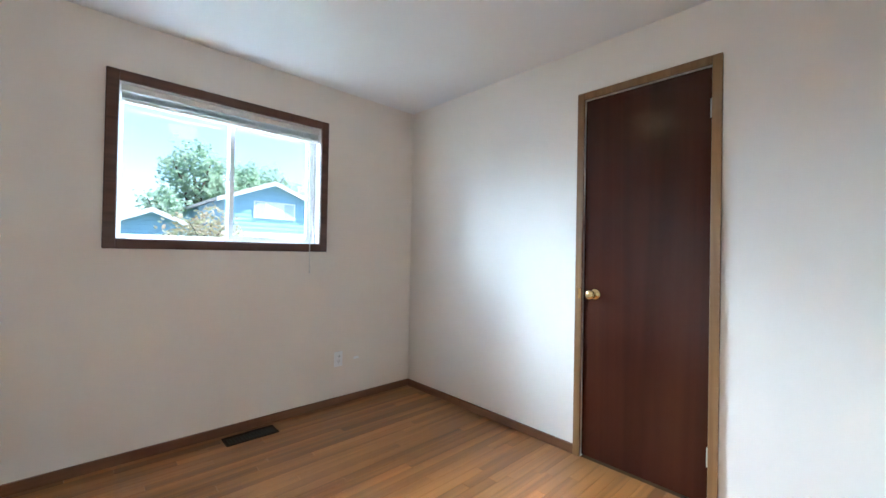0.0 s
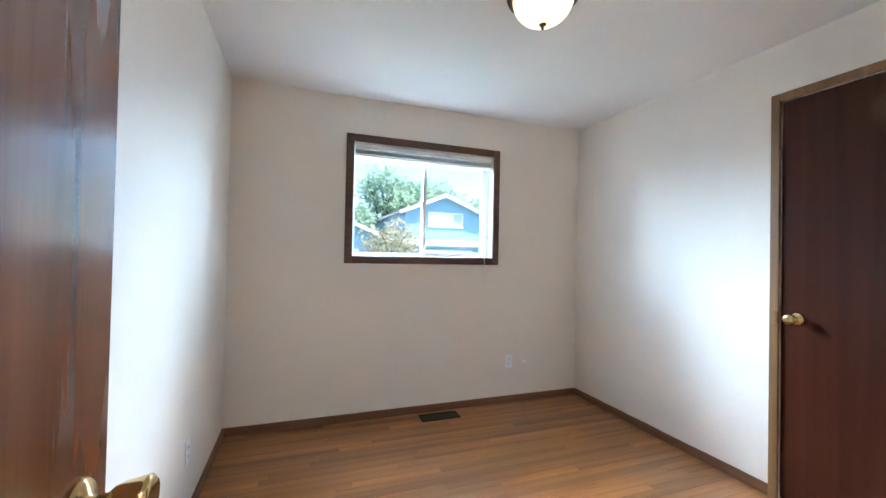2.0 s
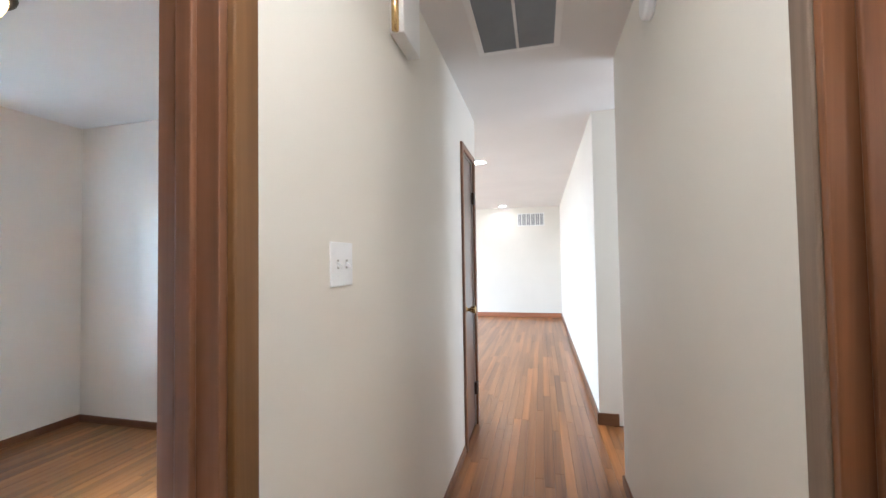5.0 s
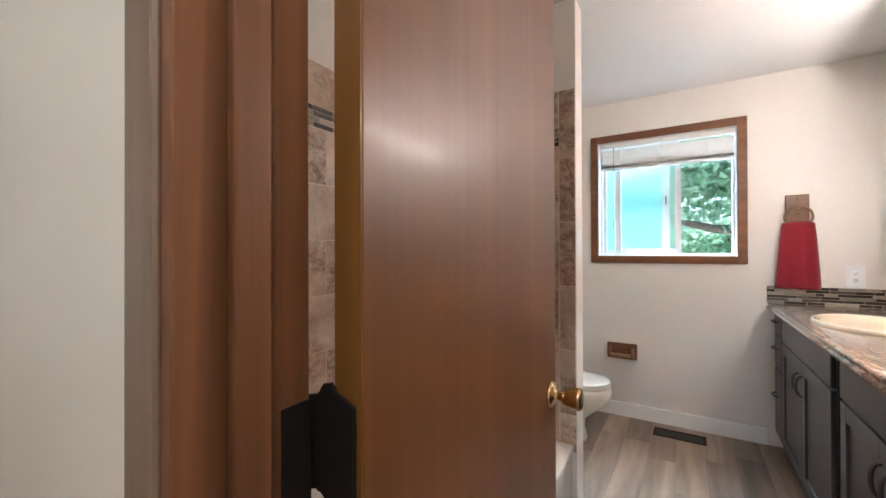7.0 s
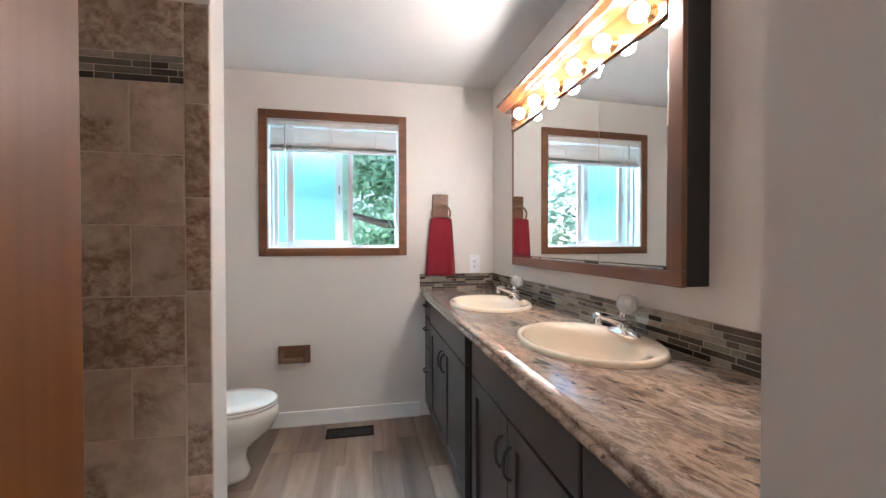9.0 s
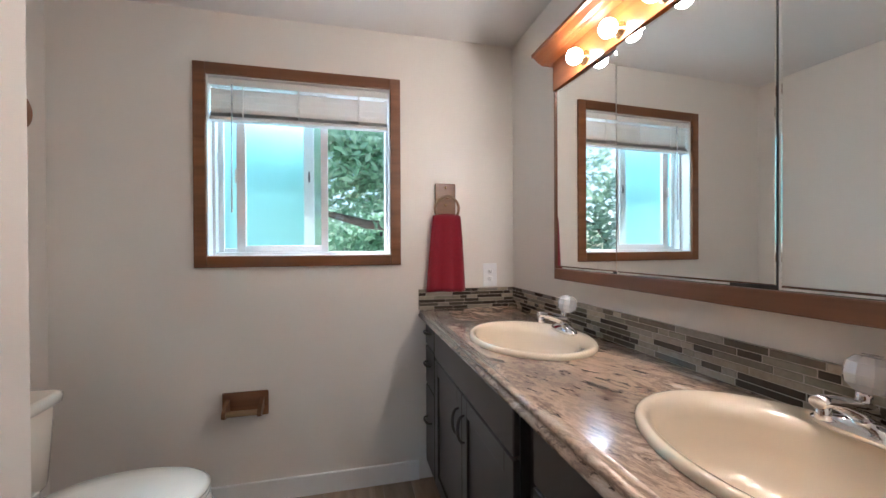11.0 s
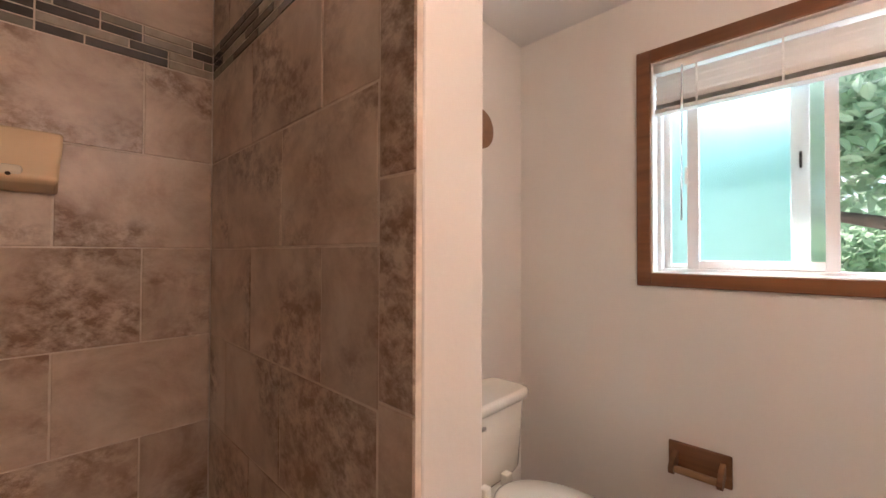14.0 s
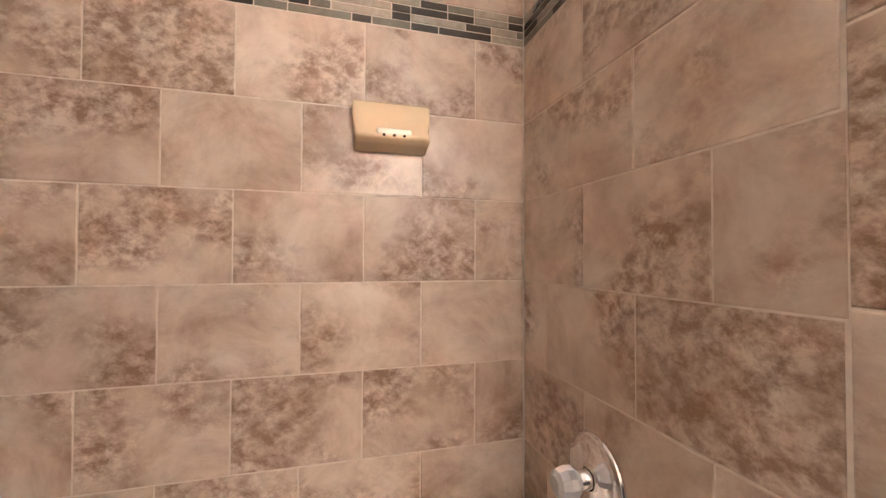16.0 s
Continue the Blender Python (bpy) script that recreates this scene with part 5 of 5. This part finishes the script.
def tree(name, label, x, y, height, spread, count, leaf, mat, seed, base=-0.6, category="tree", low=0.35):
    rng = random.Random(seed)
    o = thing(name, label, category, (0, 0, 0))
    top = Vector((x + rng.uniform(-0.3, 0.3), y, base + height * 0.75))
    part("trunk", tube([(x, y, base - 0.05), (x + 0.05 * height * rng.uniform(-1, 1), y, base + height * 0.3), tuple(top)], [0.035 * height, 0.025 * height, 0.008 * height], 10), BARK, o)
    for k in range(5):
        a = 6.28 * k / 5 + rng.uniform(-0.4, 0.4)
        tip = Vector((x + math.cos(a) * spread * 0.6, y + math.sin(a) * spread * 0.6, base + height * rng.uniform(0.55, 0.85)))
        part("limb", tube([(x, y, base + height * rng.uniform(0.22, 0.4)), tuple((Vector((x, y, base + height * 0.45)) + tip) / 2), tuple(tip)], [0.014 * height, 0.010 * height, 0.004 * height], 7), BARK, o)
    mid = base + height * (low + 1) / 2
    me = leaf_cluster(rng, (x, y, mid), (spread, spread, height * (1 - low) / 2 * 1.15), count, leaf)
    me.materials.append(mat)
    c = new("crown", me)
    c.parent = o
    return o


tree("street_tree", "tall leafy green tree behind the houses", 7.3, 40.0, 11.5, 3.8, 2600, 0.42, LEAF, 1)
tree("street_tree", "broad leafy green tree behind the houses", 14.0, 44.0, 11.0, 5.0, 3000, 0.45, LEAF, 2)
tree("street_tree", "dark green rounded tree beside the blue house", 4.2, 34.0, 6.4, 2.0, 1600, 0.30, LEAF, 3)
tree("street_tree", "leafy green tree behind the blue house", 20.5, 46.0, 9.5, 4.0, 2200, 0.45, LEAF, 4)
tree("street_tree", "full leafy green tree just behind the blue house", 10.6, 41.5, 10.5, 3.6, 3000, 0.42, LEAF, 7)
tree("street_tree", "leafy green tree far down the street", -6.0, 44.0, 8.0, 3.6, 1600, 0.45, LEAF, 5)
tree("maple_shrub", "small reddish-leaved maple in the front garden", 4.3, 22.0, 3.9, 2.5, 2400, 0.20, LEAF_RED, 6, category="shrub", low=0.15)

# broad-leaved tree and hedge behind the bathroom
o = thing("garden_tree", "broad-leaved evergreen tree close outside the bathroom window", "tree", (0, 0, 0))
part("trunk", tube([(-2.3, -7.2, -0.65), (-2.2, -7.1, 0.8), (-1.9, -6.9, 1.6), (-1.6, -6.8, 2.6)], [0.16, 0.13, 0.10, 0.05], 12), BARK, o)
part("limb", tube([(-2.0, -6.95, 1.35), (-1.3, -6.6, 1.48), (-0.5, -6.4, 1.52), (0.2, -6.3, 1.7)], [0.09, 0.075, 0.05, 0.02], 10), BARK, o)
rng = random.Random(11)
for cx, cy, cz, r, n in ((-0.5, -6.6, 2.45, (2.0, 0.9, 1.05), 6000), (-1.0, -7.4, 3.0, (2.6, 1.2, 1.3), 2600), (-0.9, -8.2, 1.3, (2.6, 0.6, 0.7), 3800)):
    me = leaf_cluster(rng, (cx, cy, cz), r, n, 0.12, 0.5, 0.1)
    me.materials.append(LEAF_BIG)
    new("crown", me).parent = o
o = thing("garden_hedge", "clipped green hedge behind the house", "hedge", (0, 0, 0))
me = leaf_cluster(rng, (-0.5, -9.7, 1.15), (5.5, 0.9, 1.9), 8500, 0.12, 0.0, 0.2)
me.materials.append(LEAF)
new("foliage", me).parent = o
part("stem", tube([(-1.5, -9.5, -0.62), (-1.5, -9.5, 0.6)], 0.06, 8), BARK, o)
tree("garden_tree", "leafy green tree at the back of the garden", -2.5, -14.0, 7.0, 3.6, 2400, 0.30, LEAF, 12)
tree("garden_tree", "tall leafy green tree at the back of the garden", 2.8, -16.0, 8.0, 3.6, 2200, 0.34, LEAF, 13)
tree("garden_shrub", "tall bushy green shrub beside the patio", 3.9, -8.6, 4.4, 2.1, 3200, 0.17, LEAF, 14, category="shrub", low=0.1)
structure("patio", boxes((-6, 8, -8.3, TY0 - 0.17, -0.6, -0.55)), plain("patio_concrete", (0.55, 0.54, 0.52), 0.85, 0, 0.12, 2, 0.3, 80), "sunlit pale concrete patio behind the house", "patio")


# ---------------------------------------------------------------- floor boards, tiles and mosaic (pieces)
PIECE = {}


def piece(name, size, material, place, parent, bevel=0.0012, axes=None):
    """One small bevelled slab of a size, sharing its mesh with equal ones; its top face is at local z = 0."""
    key = (name, tuple(round(s, 3) for s in size), material.name)
    if key not in PIECE:
        sx, sy, sz = size
        b = bevel
        lo = [(-sx / 2, -sy / 2, -sz), (sx / 2, -sy / 2, -sz), (sx / 2, sy / 2, -sz), (-sx / 2, sy / 2, -sz)]
        mid = [(x, y, -b) for x, y, z in lo]
        hi = [(-sx / 2 + b, -sy / 2 + b, 0), (sx / 2 - b, -sy / 2 + b, 0), (sx / 2 - b, sy / 2 - b, 0), (-sx / 2 + b, sy / 2 - b, 0)]
        fs = [(8, 9, 10, 11)]
        for i in range(4):
            j = (i + 1) % 4
            fs += [(i, j, 4 + j, 4 + i), (4 + i, 4 + j, 8 + j, 8 + i)]
        me = bpy.data.meshes.new(name)
        me.from_pydata(lo + mid + hi, [], fs)
        me.materials.append(material)
        PIECE[key] = me
    o = new(name, PIECE[key])
    o.matrix_world = place if axes is None else place @ axes
    o.parent = parent
    return o


def strips(rng, a0, a1, lengths):
    """Cuts a0..a1 into random lengths."""
    out, at = [], a0 - rng.uniform(0, lengths[1] * 0.6)
    while at < a1:
        L = rng.choice((lengths[0], (lengths[0] + lengths[1]) / 2, lengths[1]))
        lo, hi = max(at, a0), min(at + L, a1)
        if hi - lo > 0.02:
            out.append((round(lo, 2), round(hi, 2)))
        at += L
    return out


rng = random.Random(5)
W = 0.0571
y = 0.065
while y < BY1:
    y2 = min(y + W, BY1)
    for a, b2 in strips(rng, BX0 if y > BY0 else -0.82, BX1 if y > BY0 else -0.08, (0.5, 1.25)):
        piece("floor_board", (b2 - a - 0.0006, y2 - y - 0.0008, 0.016), OAK, Matrix.Translation(((a + b2) / 2, (y + y2) / 2, 0)), floor_bed, 0.0007)
    y = y2

# boards of the hall as parts, those of the living room joined
verts, faces = [], []


def joined_board(x0, x1, y0, y1):
    i = len(verts)
    b = 0.0007
    for z, e in ((-0.016, 0), (-b, 0), (0, b)):
        verts.extend([(x0 + e, y0 + e, z), (x1 - e, y0 + e, z), (x1 - e, y1 - e, z), (x0 + e, y1 - e, z)])
    faces.append((i + 8, i + 9, i + 10, i + 11))
    for k in range(4):
        j = (k + 1) % 4
        faces.extend([(i + k, i + j, i + 4 + j, i + 4 + k), (i + 4 + k, i + 4 + j, i + 8 + j, i + 8 + k)])


y = -1.02
while y < 4.5:
    y2 = y + W
    x_from = -2.0 if y2 < 0.064 else BX1 + 0.81
    for a, b2 in strips(rng, x_from, LX, (0.6, 1.5)):
        if a < 3.4 and y2 < 0.064:
            piece("floor_board", (b2 - a - 0.0006, W - 0.0008, 0.016), OAK, Matrix.Translation(((a + b2) / 2, (y + y2) / 2, 0)), floor_hall, 0.0007)
        else:
            joined_board(a + 0.0003, b2 - 0.0003, y + 0.0004, y2 - 0.0004)
    y = y2
for k in range(18):
    joined_board(1.79, 2.6, -1.02 - W * (k + 1) + 0.0004, -1.02 - W * k - 0.0004)
me = bpy.data.meshes.new("floor_boards")
me.from_pydata(verts, [], faces)
me.materials.append(OAK_J)
fb = new("floor_boards", me)
fb.parent = floor_hall
tagged(fb, kind="stuff")

# vinyl planks run from the door to the window
x = TX0
VW = 0.152
while x < TX1:
    x2 = min(x + VW, TX1)
    for a, b2 in strips(rng, TY0, -1.0, (0.9, 1.22)):
        piece("vinyl_plank", (x2 - x - 0.0008, b2 - a - 0.0008, 0.012), VINYL_PLANK, Matrix.Translation(((x + x2) / 2, (a + b2) / 2, 0)), floor_bath, 0.0008)
    x = x2


# -------- shower tile: courses of travertine tile in running bond, with a mosaic band
TP, TR = 0.2955, 0.218       # tile length and course height
BAND0, BAND1 = 1.751, 1.836   # mosaic band
G = 0.0032


def tiled_wall(name, label, place, u0, u1, phase, top):
    """A wall of tiles in its own frame: u along local x, height along local y, facing local z. phase: where a joint of the even courses lies."""
    o = thing(name, label, "tile wall", place, kind="structure")
    part("grout_bed", boxes((u0, u1, 0.36, top, -0.012, -0.0016)), GROUT, o)
    courses = []
    z = BAND0
    k = 0
    while z > 0.36:
        courses.append((max(z - TR, 0.36), z, k))
        z -= TR
        k += 1
    courses.append((BAND1, top, 1))
    for lo, hi, k in courses:
        a = phase + (TP / 2 if k % 2 else 0)
        n = math.floor((u0 - a) / TP)
        at = a + n * TP
        while at < u1:
            p, q = max(at, u0), min(at + TP, u1)
            if q - p > 0.02:
                jig = rng.uniform(-0.0005, 0.0005)
                piece("tile", (q - p - G, hi - lo - G, 0.009), TILE, o.matrix_world @ Matrix.Translation(((p + q) / 2, (lo + hi) / 2, jig)), None, 0.0015).parent = o
            at += TP
    rows = 4
    for r in range(rows):
        zl = BAND0 + (BAND1 - BAND0) * r / rows
        zh = BAND0 + (BAND1 - BAND0) * (r + 1) / rows
        at = u0
        while at < u1 - 0.01:
            L = rng.choice((0.05, 0.075, 0.10, 0.15))
            q = min(at + L, u1)
            piece("mosaic_strip", (round(q - at - 0.003, 3), zh - zl - 0.003, 0.009), MOSAIC, o.matrix_world @ Matrix.Translation(((at + q) / 2, (zl + zh) / 2, 0.0005)), None, 0.0012).parent = o
            at = q
    for c in o.children:
        if c.name.startswith(("tile", "mosaic")):
            c.matrix_parent_inverse = o.matrix_world.inverted()
    return o


UP = Matrix(((1, 0, 0, 0), (0, 0, -1, 0), (0, 1, 0, 0), (0, 0, 0, 1)))          # x right, y up, faces -y
TILE_TOP = 2.005
# back wall faces -x: u runs towards -y
BACK = Matrix.Translation((0.991, 0, 0)) @ Matrix(((0, 0, -1, 0), (-1, 0, 0, 0), (0, 1, 0, 0), (0, 0, 0, 1)))
tiled_wall("tile_wall_back", "brown travertine-look tile wall behind the tub", BACK, 1.06, 2.607, 2.464 - 5 * TP, TILE_TOP)
# valve wall faces +y: u runs towards -x
VALVE = Matrix.Translation((0, WING_Y1, 0)) @ Matrix(((-1, 0, 0, 0), (0, 0, 1, 0), (0, 1, 0, 0), (0, 0, 0, 1)))
tv = tiled_wall("tile_wall_valve", "brown travertine-look tile wall with the shower valve", VALVE, -0.990, -0.273, -0.424 - 2 * TP, TILE_TOP)
part("grout_bed", boxes((-0.273, -WING_X - 0.0015, 0.36, TILE_TOP, -0.012, -0.0016)), GROUT, tv)
edge_cuts = [0.36, 0.527, 0.819, 1.110, 1.402, 1.694, TILE_TOP]
for lo, hi in zip(edge_cuts, edge_cuts[1:]):
    e = piece("edge_tile", (0.070, hi - lo - G, 0.0095), TILE, tv.matrix_world @ Matrix.Translation((-0.2375, (lo + hi) / 2, 0.0005)), None, 0.002)
    e.parent = tv
    e.matrix_parent_inverse = tv.matrix_world.inverted()
# near end wall faces -y
NEAR = Matrix.Translation((0, TY1 - 0.010, 0)) @ UP
tiled_wall("tile_wall_near", "brown travertine-look tile wall at the near end of the tub", NEAR, WING_X + 0.002, 0.990, 0.3, TILE_TOP)


# -------- mosaic backsplash over the worktop
def backsplash(name, label, place, u0, u1):
    o = thing(name, label, "backsplash", place, kind="structure")
    part("grout_bed", boxes((u0, u1, TOP, 1.037, -0.009, -0.0015)), plain("grey_grout", (0.44, 0.39, 0.33), 0.85, 0, 0.1, 40, 0.2), o)
    rows = 6
    h = (1.037 - TOP) / rows
    for r in range(rows):
        at = u0
        while at < u1 - 0.008:
            q = min(at + rng.choice((0.04, 0.06, 0.085, 0.11, 0.15)), u1)
            e = piece("mosaic_strip", (round(q - at - 0.0025, 3), round(h - 0.0025, 4), 0.008), MOSAIC, o.matrix_world @ Matrix.Translation(((at + q) / 2, TOP + h * (r + 0.5), 0)), None, 0.0012)
            e.parent = o
            e.matrix_parent_inverse = o.matrix_world.inverted()
            at = q
    return o


SIDE = Matrix.Translation((TX0 + 0.010, 0, 0)) @ Matrix(((0, 0, 1, 0), (1, 0, 0, 0), (0, 1, 0, 0), (0, 0, 0, 1)))
backsplash("backsplash_side", "glass and stone strip mosaic backsplash behind the basins", SIDE, TY0 + 0.010, -1.584)
ENDW = Matrix.Translation((0, TY0 + 0.010, 0)) @ Matrix(((-1, 0, 0, 0), (0, 0, 1, 0), (0, 1, 0, 0), (0, 0, 0, 1)))
backsplash("backsplash_end", "glass and stone strip mosaic backsplash under the towel", ENDW, 0.662, -TX0 - 0.002)

# concrete foundation under the house
CONCRETE = plain("foundation_concrete", (0.36, 0.35, 0.33), 0.9, 0, 0.15, 2, 0.4, 70)
structure("foundation", boxes((BX0 - 0.13, BX1 + 0.8, 0.06, BY1 + 0.15, -0.62, -0.062), (-2.2, BX1 + 0.8, -1.0, 0.06, -0.62, -0.062), (BX1 + 0.8, LX + 0.12, -1.06, 4.7, -0.62, -0.062), (TX0 - 0.12, TX1 + 0.14, TY0 - 0.15, -1.0, -0.62, -0.062), (1.66, 2.74, -3.4, -1.06, -0.62, -0.062)), CONCRETE, "grey concrete foundation under the house", "foundation")
